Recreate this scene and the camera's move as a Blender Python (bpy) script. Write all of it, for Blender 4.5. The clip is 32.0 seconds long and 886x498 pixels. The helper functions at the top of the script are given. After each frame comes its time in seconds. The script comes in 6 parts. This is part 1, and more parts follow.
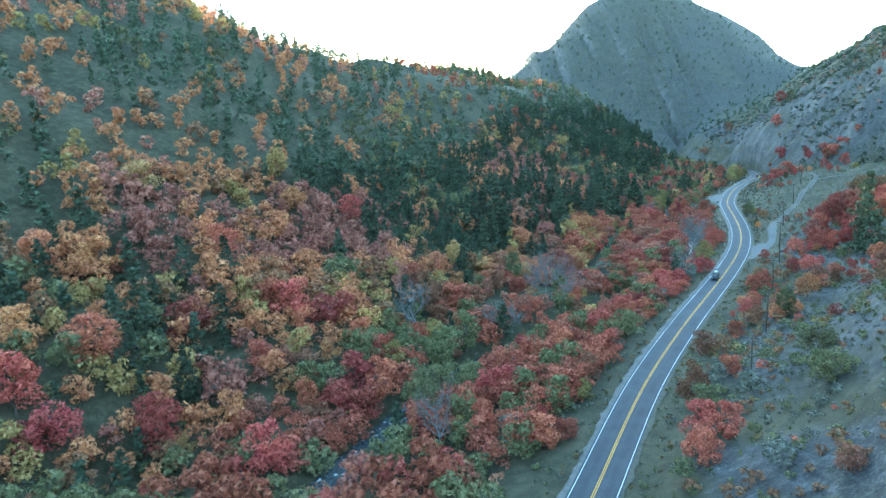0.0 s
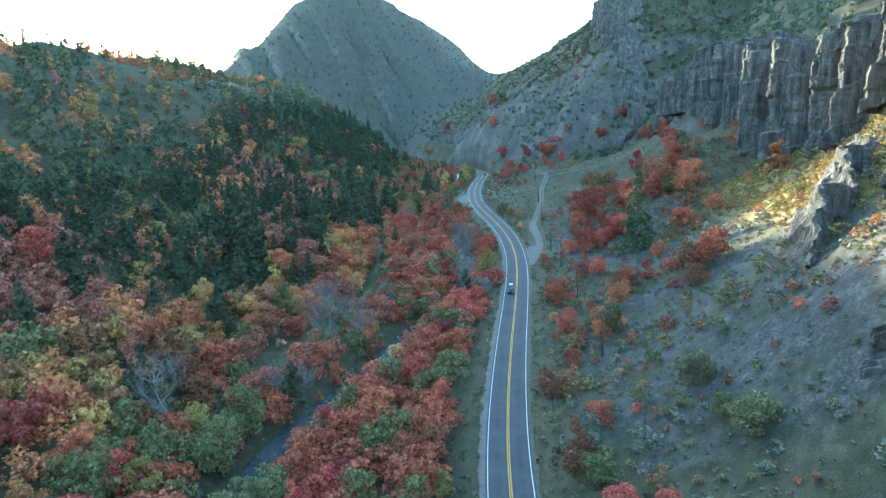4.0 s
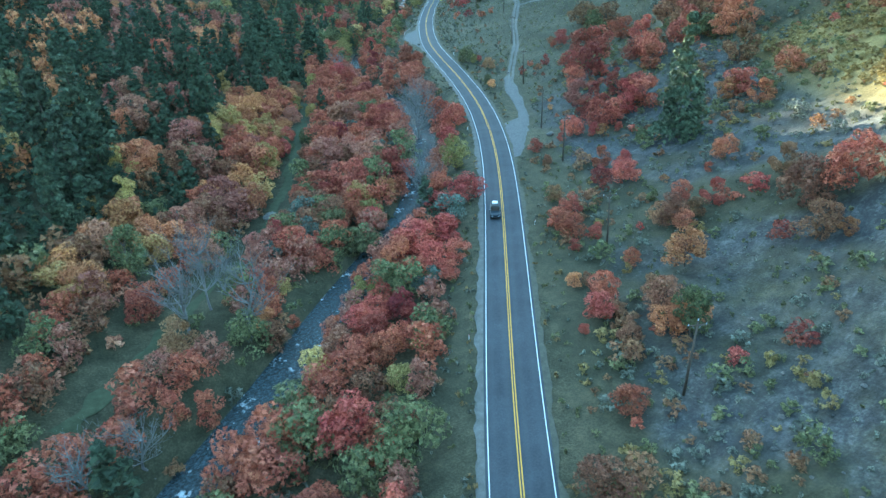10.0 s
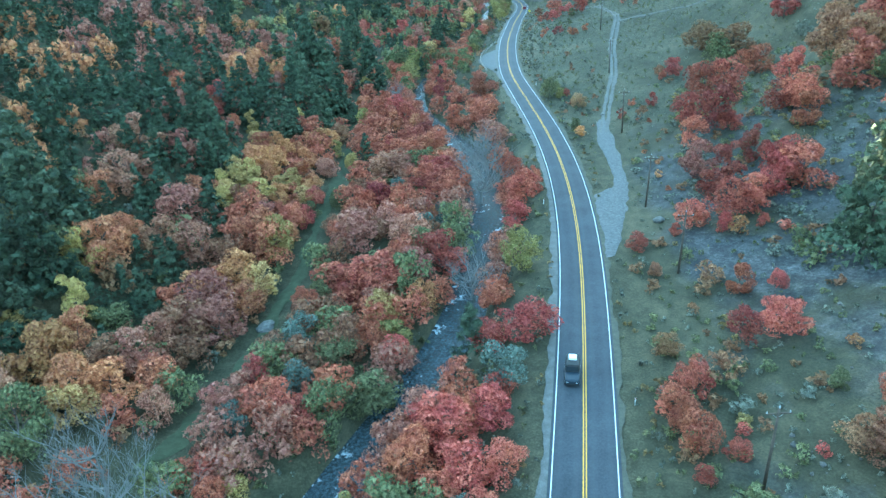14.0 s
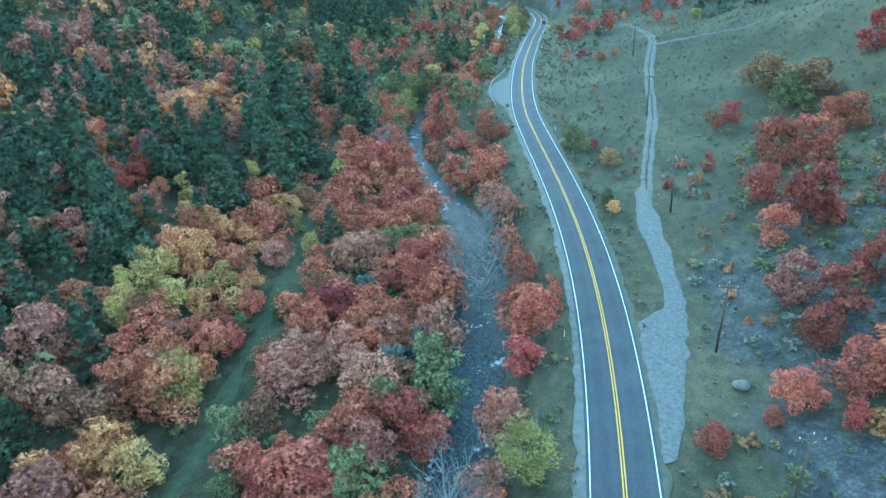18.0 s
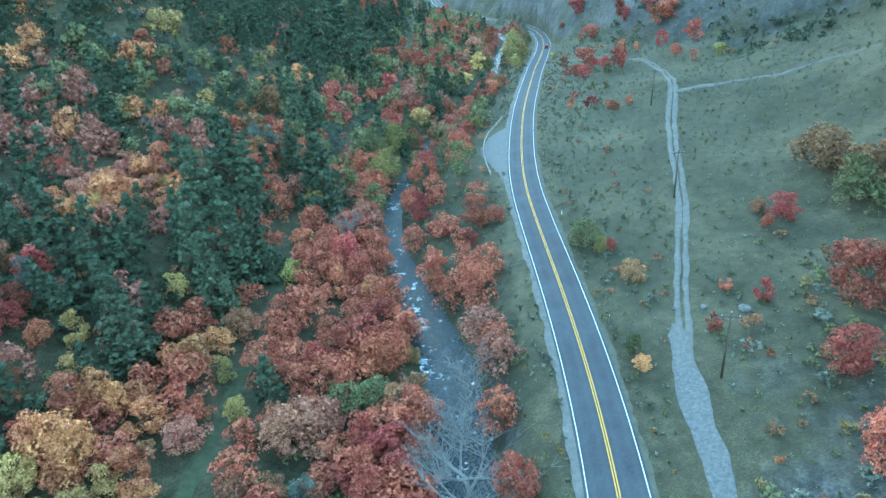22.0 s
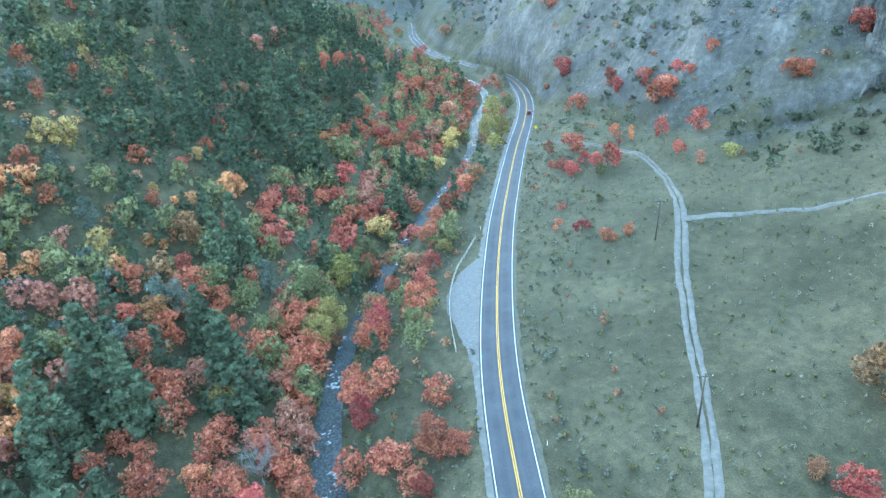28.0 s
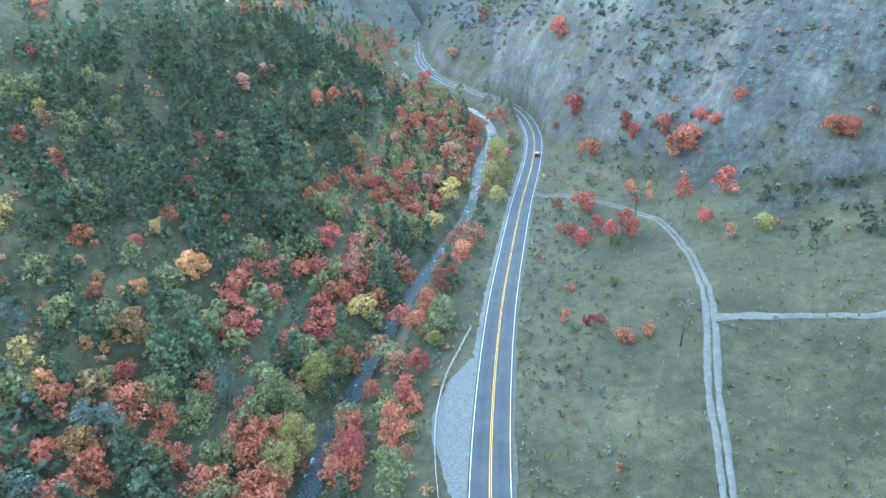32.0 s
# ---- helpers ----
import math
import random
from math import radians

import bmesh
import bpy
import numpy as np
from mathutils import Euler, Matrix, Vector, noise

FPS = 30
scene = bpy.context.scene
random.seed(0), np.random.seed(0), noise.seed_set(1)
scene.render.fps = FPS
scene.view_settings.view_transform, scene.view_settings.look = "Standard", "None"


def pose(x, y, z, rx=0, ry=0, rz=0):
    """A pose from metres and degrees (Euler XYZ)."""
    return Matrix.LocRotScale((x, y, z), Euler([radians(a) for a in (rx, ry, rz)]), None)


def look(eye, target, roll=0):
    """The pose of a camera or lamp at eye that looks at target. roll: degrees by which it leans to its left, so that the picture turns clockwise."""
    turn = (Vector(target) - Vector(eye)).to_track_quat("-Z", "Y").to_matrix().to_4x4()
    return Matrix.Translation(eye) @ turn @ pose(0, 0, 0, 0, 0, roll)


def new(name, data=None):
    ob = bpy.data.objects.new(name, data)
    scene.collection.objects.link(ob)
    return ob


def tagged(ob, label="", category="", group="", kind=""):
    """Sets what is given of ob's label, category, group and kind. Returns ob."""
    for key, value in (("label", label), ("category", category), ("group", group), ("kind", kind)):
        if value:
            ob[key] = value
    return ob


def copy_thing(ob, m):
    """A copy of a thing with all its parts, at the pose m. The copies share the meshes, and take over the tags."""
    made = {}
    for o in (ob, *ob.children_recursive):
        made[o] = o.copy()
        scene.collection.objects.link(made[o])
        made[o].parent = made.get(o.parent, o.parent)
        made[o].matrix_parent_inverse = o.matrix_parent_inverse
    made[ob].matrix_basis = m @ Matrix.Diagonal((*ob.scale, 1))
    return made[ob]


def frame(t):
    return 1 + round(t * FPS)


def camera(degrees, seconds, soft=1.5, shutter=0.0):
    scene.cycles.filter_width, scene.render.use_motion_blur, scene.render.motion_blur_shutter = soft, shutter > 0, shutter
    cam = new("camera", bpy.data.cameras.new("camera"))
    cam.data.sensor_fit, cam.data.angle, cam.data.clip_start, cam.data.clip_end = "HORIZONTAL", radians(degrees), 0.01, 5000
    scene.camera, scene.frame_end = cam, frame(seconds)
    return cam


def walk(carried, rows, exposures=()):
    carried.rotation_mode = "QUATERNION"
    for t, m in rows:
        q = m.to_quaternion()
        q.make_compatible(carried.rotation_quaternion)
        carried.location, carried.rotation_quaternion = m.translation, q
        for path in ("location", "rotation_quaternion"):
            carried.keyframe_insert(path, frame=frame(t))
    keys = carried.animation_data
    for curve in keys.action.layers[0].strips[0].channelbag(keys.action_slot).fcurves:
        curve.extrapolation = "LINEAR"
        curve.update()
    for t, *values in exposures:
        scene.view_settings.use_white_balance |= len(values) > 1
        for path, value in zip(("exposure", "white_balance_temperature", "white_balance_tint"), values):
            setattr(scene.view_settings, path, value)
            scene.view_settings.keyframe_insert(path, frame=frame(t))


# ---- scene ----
cam = camera(70.4, 32.0, 1.4)
# seconds, eye, yaw, pitch, lean to the right
PATH = [
    (0.0, 0.12, 0.56, 53.46, -0.17, -11.62, 3.86),
    (0.5, -1.92, 4.69, 53.52, -6.03, -11.97, 3.67),
    (1.0, -4.19, 9.15, 53.69, -9.06, -12.33, 3.51),
    (1.5, -5.63, 13.97, 53.73, -14.27, -12.71, 3.28),
    (2.0, -6.74, 19.11, 53.76, -20.81, -13.11, 3.23),
    (2.5, -7.58, 24.39, 53.74, -25.73, -13.35, 3.14),
    (3.0, -7.89, 29.62, 53.68, -26.07, -13.34, 3.24),
    (3.5, -7.65, 34.67, 53.57, -25.84, -13.21, 3.43),
    (5.5, -2.70, 55.12, 52.60, -25.42, -13.07, 3.24),
    (6.0, -0.44, 60.03, 52.49, -26.85, -13.07, 3.24),
    (6.5, 1.94, 64.69, 52.43, -29.95, -13.18, 3.43),
    (7.0, 4.15, 69.46, 52.31, -30.26, -13.19, 3.23),
    (7.5, 6.71, 74.28, 52.28, -30.29, -13.23, 3.14),
    (8.0, 9.46, 78.96, 52.15, -30.32, -13.17, 3.14),
    (8.5, 12.37, 83.54, 51.96, -30.26, -13.05, 3.14),
    (9.0, 15.12, 87.97, 51.54, -30.28, -13.07, 2.94),
    (9.5, 17.90, 92.43, 51.10, -30.37, -24.85, 3.00),
    (10.0, 21.12, 97.40, 51.37, -30.53, -29.08, 2.98),
    (10.5, 24.12, 101.98, 51.35, -30.52, -29.10, 2.98),
    (11.0, 27.31, 106.56, 51.09, -29.55, -28.98, 3.16),
    (11.5, 30.92, 111.03, 50.82, -27.52, -28.76, 3.60),
    (12.0, 34.46, 115.19, 50.54, -26.70, -28.58, 4.04),
    (12.5, 37.09, 119.40, 50.48, -26.02, -28.54, 3.86),
    (13.0, 39.77, 123.61, 50.42, -24.40, -28.41, 3.95),
    (13.5, 42.59, 127.91, 50.61, -22.93, -28.40, 4.04),
    (14.0, 45.39, 132.31, 50.69, -22.59, -28.52, 4.12),
    (14.5, 47.80, 136.55, 50.60, -22.49, -28.49, 4.21),
    (16.5, 57.72, 154.14, 50.11, -21.69, -28.35, 3.86),
    (17.0, 60.13, 158.57, 50.04, -21.40, -28.30, 3.86),
    (17.5, 62.67, 162.86, 50.02, -21.02, -28.21, 3.94),
    (18.0, 65.12, 166.94, 50.12, -20.86, -28.12, 4.03),
    (18.5, 67.48, 171.24, 50.43, -20.91, -28.11, 4.03),
    (19.0, 69.77, 175.57, 50.88, -20.83, -28.13, 3.94),
    (19.5, 71.78, 179.73, 51.39, -20.87, -28.10, 3.86),
    (20.0, 73.96, 183.59, 52.00, -20.89, -28.07, 4.03),
    (20.5, 75.90, 187.06, 52.81, -20.84, -28.05, 4.03),
    (21.0, 77.98, 190.62, 53.78, -20.84, -28.06, 4.21),
    (21.5, 79.94, 194.13, 54.90, -20.79, -28.06, 4.30),
    (22.0, 81.90, 197.55, 55.94, -20.70, -28.04, 4.38),
    (22.5, 82.76, 200.79, 57.04, -20.88, -27.95, 4.21),
    (23.0, 83.89, 204.49, 58.28, -21.13, -27.97, 4.21),
    (23.5, 85.63, 208.02, 59.58, -21.24, -27.92, 4.04),
    (24.0, 87.40, 211.47, 60.99, -21.34, -27.87, 4.13),
    (24.5, 89.48, 214.78, 62.37, -21.42, -27.80, 4.04),
    (25.0, 91.48, 218.12, 63.68, -21.49, -27.73, 3.95),
    (25.5, 93.51, 221.47, 64.87, -21.59, -27.61, 3.78),
    (27.5, 101.76, 233.25, 69.53, -21.84, -27.35, 3.60),
    (28.0, 103.72, 235.94, 70.60, -21.90, -27.29, 3.60),
    (28.5, 105.68, 238.65, 71.62, -21.97, -27.25, 3.52),
    (29.0, 107.65, 241.40, 72.51, -22.03, -27.17, 3.52),
    (29.5, 109.44, 244.16, 73.30, -21.61, -27.09, 3.61),
    (30.0, 111.27, 246.98, 74.08, -21.05, -27.00, 3.60),
    (30.5, 112.88, 249.78, 74.91, -20.75, -26.89, 3.60),
    (31.0, 114.59, 252.54, 75.77, -20.77, -26.82, 3.60),
    (31.5, 116.33, 255.42, 76.59, -20.76, -26.72, 3.69),
    (32.0, 117.82, 258.17, 77.29, -20.79, -26.56, 3.70),
]
walk(cam, [(t, pose(x, y, z, 90 + pitch, lean, yaw)) for t, x, y, z, yaw, pitch, lean in PATH],
     [(0.0, 4.4, 5560, -8), (2.5, 4.12, 5720, -7), (7.0, 4.1, 5700, -8), (9.0, 3.88, 5650, -10), (10.0, 4.25, 5600, -14), (14.0, 4.7, 5620, -17), (17.0, 4.8, 5540, -18), (19.0, 4.58, 5540, -18), (22.0, 4.8, 5800, -13), (25.0, 5.2, 6150, -6), (29.0, 5.22, 6350, 1), (32.0, 5.2, 6500, 4)])

# ---- daylight: a low sun straight up the canyon, hidden from its floor by the ridge ----
SUN_ELEV, SUN_TURN = radians(6.1), radians(2.0)
world = bpy.data.worlds.new("sky")
scene.world = world
world.use_nodes = True
nt = world.node_tree
sky = nt.nodes.new("ShaderNodeTexSky")
sky.sky_type, sky.sun_disc, sky.sun_elevation, sky.sun_rotation = "NISHITA", False, SUN_ELEV, SUN_TURN
sky.altitude, sky.air_density, sky.dust_density = 1500, 1.0, 1.0
nt.nodes["Background"].inputs[1].default_value = 0.15
nt.links.new(sky.outputs[0], nt.nodes["Background"].inputs[0])
sun = new("sun", bpy.data.lights.new("sun", "SUN"))
sun.data.energy, sun.data.angle, sun.data.color = 2.5, radians(0.53), (1.0, 0.82, 0.58)
sun.matrix_world = look((math.sin(SUN_TURN) * math.cos(SUN_ELEV) * 100, math.cos(SUN_TURN) * math.cos(SUN_ELEV) * 100, math.sin(SUN_ELEV) * 100), (0, 0, 0))

# ---- materials ----
def material(name, rough=0.9, bump=0.0):
    m = bpy.data.materials.new(name)
    m.use_nodes = True
    b = m.node_tree.nodes["Principled BSDF"]
    b.inputs["Roughness"].default_value = rough
    b.inputs["Specular IOR Level"].default_value = 0.2
    return m, m.node_tree, b


def node(t, kind, **links):
    """A node, its inputs set from values or sockets."""
    n = t.nodes.new(kind)
    for key, value in links.items():
        sock = n.inputs[int(key[1:])] if key[0] == "i" and key[1:].isdigit() else n.inputs[key]
        if hasattr(value, "is_output"):
            t.links.new(value, sock)
        else:
            sock.default_value = value
    return n


def ramp(t, fac, stops):
    r = t.nodes.new("ShaderNodeValToRGB")
    e = r.color_ramp.elements
    while len(e) < len(stops):
        e.new(0.5)
    for k, (p, c) in zip(e, stops):
        k.position, k.color = p, (*c, 1)
    t.links.new(fac, r.inputs[0])
    return r.outputs[0]


def grain(t, scale, detail=5.0, rough=0.6):
    g = t.nodes.new("ShaderNodeNewGeometry")
    n = t.nodes.new("ShaderNodeTexNoise")
    n.inputs["Scale"].default_value, n.inputs["Detail"].default_value, n.inputs["Roughness"].default_value = scale, detail, rough
    t.links.new(g.outputs["Position"], n.inputs["Vector"])
    return n.outputs["Fac"]


def mix(t, fac, a, b):
    n = t.nodes.new("ShaderNodeMix")
    n.data_type = "RGBA"
    for sock, v in ((n.inputs[0], fac), (n.inputs[6], a), (n.inputs[7], b)):
        if hasattr(v, "is_output"):
            t.links.new(v, sock)
        else:
            sock.default_value = v if isinstance(v, float) else (*v, 1)
    return n.outputs[2]


def mul(t, a, b, op="MULTIPLY"):
    n = t.nodes.new("ShaderNodeMath")
    n.operation = op
    for sock, v in ((n.inputs[0], a), (n.inputs[1], b)):
        if hasattr(v, "is_output"):
            t.links.new(v, sock)
        else:
            sock.default_value = v
    return n.outputs[0]


def relief(t, b, height, strength, distance):
    n = node(t, "ShaderNodeBump", Strength=strength, Distance=distance, Height=height)
    t.links.new(n.outputs[0], b.inputs["Normal"])


def plain(name, stops, scale=2.0, rough=0.9, bump=0.0, depth=0.05, metal=0.0):
    m, t, b = material(name, rough)
    f = mul(t, mul(t, grain(t, scale), 0.6), mul(t, grain(t, scale * 9), 0.4), "ADD")
    t.links.new(ramp(t, f, stops), b.inputs["Base Color"])
    b.inputs["Metallic"].default_value = metal
    if bump:
        relief(t, b, f, bump, depth)
    return m


def leafy(name, dark, mid, light, spread=0.026, trans=0.25):
    """Foliage: varied from leaf cluster to leaf cluster and from tree to tree, with gap shade painted in."""
    m, t, b = material(name, 0.75)
    dark, mid, light = (tuple(0.9 * q + 0.1 * (0.3 * c[0] + 0.6 * c[1] + 0.1 * c[2]) for q in c) for c in (dark, mid, light))
    g = t.nodes.new("ShaderNodeNewGeometry")
    o = t.nodes.new("ShaderNodeObjectInfo")
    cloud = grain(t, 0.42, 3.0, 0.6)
    col = ramp(t, g.outputs["Random Per Island"], ((0.0, dark), (0.45, mid), (1.0, light)))
    h = node(t, "ShaderNodeHueSaturation", Color=col)
    hue = mul(t, mul(t, mul(t, o.outputs["Random"], 0.5, "SUBTRACT"), spread), 0.5, "ADD")
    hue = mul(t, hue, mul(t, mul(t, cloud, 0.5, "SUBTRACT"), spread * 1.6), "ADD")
    t.links.new(hue, h.inputs["Hue"])
    r2 = mul(t, mul(t, o.outputs["Random"], 7.31), 1.0, "MODULO")
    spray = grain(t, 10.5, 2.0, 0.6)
    # fine dark spots paint the shade of gaps between leaves, over random tone
    shade_fleck = mul(t, mul(t, mul(t, spray, 2.1), 0.1, "SUBTRACT"), mul(t, mul(t, cloud, 0.8), 0.6, "ADD"))
    t.links.new(mul(t, mul(t, mul(t, r2, 0.6), 0.7, "ADD"), shade_fleck), h.inputs["Value"])
    t.links.new(h.outputs[0], b.inputs["Base Color"])
    gap = mul(t, spray, 0.44, "GREATER_THAN")
    if trans:
        tr = node(t, "ShaderNodeBsdfTranslucent", Color=h.outputs[0])
        ms = node(t, "ShaderNodeMixShader", Fac=trans)
        t.links.new(b.outputs[0], ms.inputs[1])
        t.links.new(tr.outputs[0], ms.inputs[2])
        clear = t.nodes.new("ShaderNodeBsdfTransparent")
        cut = node(t, "ShaderNodeMixShader", Fac=gap)
        t.links.new(clear.outputs[0], cut.inputs[1])
        t.links.new(ms.outputs[0], cut.inputs[2])
        t.links.new(cut.outputs[0], t.nodes["Material Output"].inputs[0])
    return m


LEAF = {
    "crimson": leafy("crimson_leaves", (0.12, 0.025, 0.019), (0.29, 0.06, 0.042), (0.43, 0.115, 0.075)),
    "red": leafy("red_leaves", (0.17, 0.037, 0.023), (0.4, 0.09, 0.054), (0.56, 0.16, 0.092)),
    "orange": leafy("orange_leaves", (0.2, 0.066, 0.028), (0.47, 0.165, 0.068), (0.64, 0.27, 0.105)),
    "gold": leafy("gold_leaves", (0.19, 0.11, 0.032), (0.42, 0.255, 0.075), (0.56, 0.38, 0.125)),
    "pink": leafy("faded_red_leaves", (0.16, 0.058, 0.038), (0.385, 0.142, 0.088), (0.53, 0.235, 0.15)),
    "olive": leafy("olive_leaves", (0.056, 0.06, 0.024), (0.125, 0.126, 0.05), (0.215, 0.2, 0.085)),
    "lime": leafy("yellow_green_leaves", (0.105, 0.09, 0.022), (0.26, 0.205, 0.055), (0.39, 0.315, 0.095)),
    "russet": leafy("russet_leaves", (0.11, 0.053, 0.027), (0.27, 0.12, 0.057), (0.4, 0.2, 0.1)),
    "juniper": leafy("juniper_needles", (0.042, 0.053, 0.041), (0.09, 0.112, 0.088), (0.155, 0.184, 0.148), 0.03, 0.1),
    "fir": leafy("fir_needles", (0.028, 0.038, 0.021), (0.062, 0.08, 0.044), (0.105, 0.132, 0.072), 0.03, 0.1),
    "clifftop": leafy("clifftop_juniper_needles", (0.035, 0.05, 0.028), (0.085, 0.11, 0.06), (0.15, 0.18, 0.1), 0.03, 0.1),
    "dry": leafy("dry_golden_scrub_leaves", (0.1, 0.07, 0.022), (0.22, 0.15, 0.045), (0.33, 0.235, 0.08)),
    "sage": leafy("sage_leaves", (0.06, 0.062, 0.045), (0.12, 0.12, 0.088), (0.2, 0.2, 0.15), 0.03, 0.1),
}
BARK = plain("bark", ((0.3, (0.06, 0.045, 0.035)), (0.7, (0.16, 0.13, 0.11))), 3.0, 0.95, 0.5)
GREY_BARK = plain("bleached_bark", ((0.3, (0.12, 0.113, 0.107)), (0.7, (0.25, 0.237, 0.228))), 3.0, 0.9, 0.4)
POLE_WOOD = plain("weathered_pole_wood", ((0.3, (0.05, 0.04, 0.03)), (0.7, (0.13, 0.1, 0.08))), 2.0, 0.9, 0.3)
STONE = plain("grey_limestone", ((0.3, (0.045, 0.043, 0.041)), (0.46, (0.1, 0.093, 0.086)), (0.58, (0.15, 0.133, 0.116)), (0.72, (0.25, 0.232, 0.212))), 0.5, 0.95, 1.0, 0.5)
CRAG, ct_, cb_ = material("cracked_limestone", 0.95)
cg_ = ct_.nodes.new("ShaderNodeNewGeometry")
cv_ = node(ct_, "ShaderNodeVectorMath", i0=cg_.outputs["Position"], i1=(1.0, 1.0, 0.17))
cv_.operation = "MULTIPLY"
c1_ = node(ct_, "ShaderNodeTexNoise", Vector=cv_.outputs[0], Scale=0.55, Detail=6.0, Roughness=0.65)
c2_ = node(ct_, "ShaderNodeTexVoronoi", Vector=cv_.outputs[0], Scale=0.5)
c2_.feature = "DISTANCE_TO_EDGE"
c3_ = node(ct_, "ShaderNodeMapRange", i0=c2_.outputs["Distance"], i1=0.0, i2=0.07)
cf_ = mul(ct_, mul(ct_, c1_.outputs["Fac"], 0.65), mul(ct_, grain(ct_, 3.2, 6, 0.7), 0.35), "ADD")
ct_.links.new(mix(ct_, mul(ct_, mul(ct_, c3_.outputs[0], 0.35), 0.65, "ADD"), (0.02, 0.02, 0.02), ramp(ct_, cf_, ((0.36, (0.036, 0.034, 0.032)), (0.47, (0.08, 0.075, 0.07)), (0.56, (0.135, 0.122, 0.108)), (0.66, (0.225, 0.208, 0.188))))), cb_.inputs["Base Color"])
relief(ct_, cb_, mul(ct_, cf_, mul(ct_, c3_.outputs[0], 0.12), "ADD"), 1.0, 0.8)
BOULDER_STONE = plain("lichened_boulder_stone", ((0.3, (0.06, 0.058, 0.054)), (0.5, (0.12, 0.114, 0.105)), (0.7, (0.2, 0.19, 0.175))), 1.6, 0.95, 0.9, 0.15)
GRAVEL = plain("gravel", ((0.34, (0.06, 0.06, 0.058)), (0.5, (0.1, 0.098, 0.095)), (0.66, (0.15, 0.147, 0.142))), 2.6, 0.95, 0.5)
ASPHALT, at_, ab_ = material("asphalt", 0.85)
aw = at_.nodes.new("ShaderNodeAttribute")
aw.attribute_name = "wear"
af = mul(at_, mul(at_, grain(at_, 0.25), 0.5), mul(at_, grain(at_, 5.0), 0.5), "ADD")
at_.links.new(mix(at_, mul(at_, aw.outputs["Fac"], 0.35), ramp(at_, af, ((0.35, (0.03, 0.033, 0.038)), (0.5, (0.042, 0.046, 0.053)), (0.65, (0.058, 0.063, 0.07)))), (0.062, 0.066, 0.073)), ab_.inputs["Base Color"])
relief(at_, ab_, grain(at_, 9.0), 0.25, 0.01)
WHITE_PAINT = plain("white_road_paint", ((0.3, (0.42, 0.42, 0.42)), (0.7, (0.62, 0.62, 0.62))), 3.0, 0.7)
YELLOW_PAINT = plain("yellow_road_paint", ((0.3, (0.46, 0.24, 0.03)), (0.7, (0.62, 0.34, 0.045))), 3.0, 0.7)

# ---- plan: road and river lines, heights across the canyon by station (y of the road) ----
ROAD_Y = np.array([-160, -80, 0, 80, 110, 140, 170, 200, 225, 250, 280, 310, 340, 370, 400, 430, 460, 500, 540, 572, 606, 650, 705, 770, 830, 1000])
ROAD_X = np.array([-112, -66, -25, 18.3, 33.4, 52.4, 72.7, 92.5, 106.7, 117.9, 128.6, 138.6, 153.1, 169.3, 187.3, 205.2, 225, 248.2, 264, 270, 270, 266, 271, 285, 305, 360])
ROAD_ZY = np.array([-160, 80, 150, 224, 300, 370, 447, 500, 680, 1000])
ROAD_Z = np.array([0.6, 0.8, 2.0, 2.1, 2.8, 1.4, -2.9, -6.2, -12, -17])
RIVER_X = np.array([-120, -55, -29, -14, 1, 19, 34, 46, 56, 71, 83, 98, 105, 107, 108, 112, 122, 137, 148, 170, 190, 201, 215, 236, 246, 251, 249, 245, 252, 268])
RIVER_Y = np.array([-60, 30, 78, 112, 138, 154, 166, 180, 188, 199, 216, 245, 262, 285, 309, 328, 347, 370, 387, 414, 437, 458, 490, 516, 545, 575, 612, 655, 705, 790])


def smooth_line(xs, ys, step=2.0):
    """An even, softened line through a few points."""
    k = np.concatenate([[0], np.cumsum(np.hypot(np.diff(xs), np.diff(ys)))])
    s = np.arange(0, k[-1], step)
    out = []
    for v in (xs, ys):
        q = np.interp(s, k, v)
        for _ in range(3):
            p = np.pad(q, 6, mode="edge")
            p[:6], p[-6:] = 2 * q[0] - q[6:0:-1], 2 * q[-1] - q[-2:-8:-1]
            q = np.convolve(p, np.ones(13) / 13, "valid")
        out.append(q)
    return np.array(out).T


ROAD = smooth_line(ROAD_X, ROAD_Y)
RIVER = smooth_line(RIVER_X, RIVER_Y)


def along(line):
    d = np.gradient(line, axis=0)
    return d / np.linalg.norm(d, axis=1)[:, None]


ROAD_DIR, RIVER_DIR = along(ROAD), along(RIVER)
# lines of the gravel drive, the dirt track and the pullout
DRIVE = (np.array([99, 104, 110, 114.5, 118.6, 122.6, 126, 130.6]), np.array([202, 209, 216, 221.5, 227.3, 235, 241.6, 249]))
TRACK = (np.array([129, 140.5, 161, 171.5, 184, 197.5, 209, 219, 220, 217.5, 215.5, 211.5]), np.array([247, 262, 287, 303, 320, 336, 352.6, 373, 388, 404, 420, 435]))
PULLOUT = (np.array([133, 139, 147, 158]), np.array([318, 329, 342, 358]))


def road_z(y):
    return np.interp(y, ROAD_ZY, ROAD_Z)


def river_z(y):
    return np.interp(y, [-60, 100, 250, 350, 450, 520, 720], [-3.2, -3.8, -4.6, -5.4, -7, -9, -14])


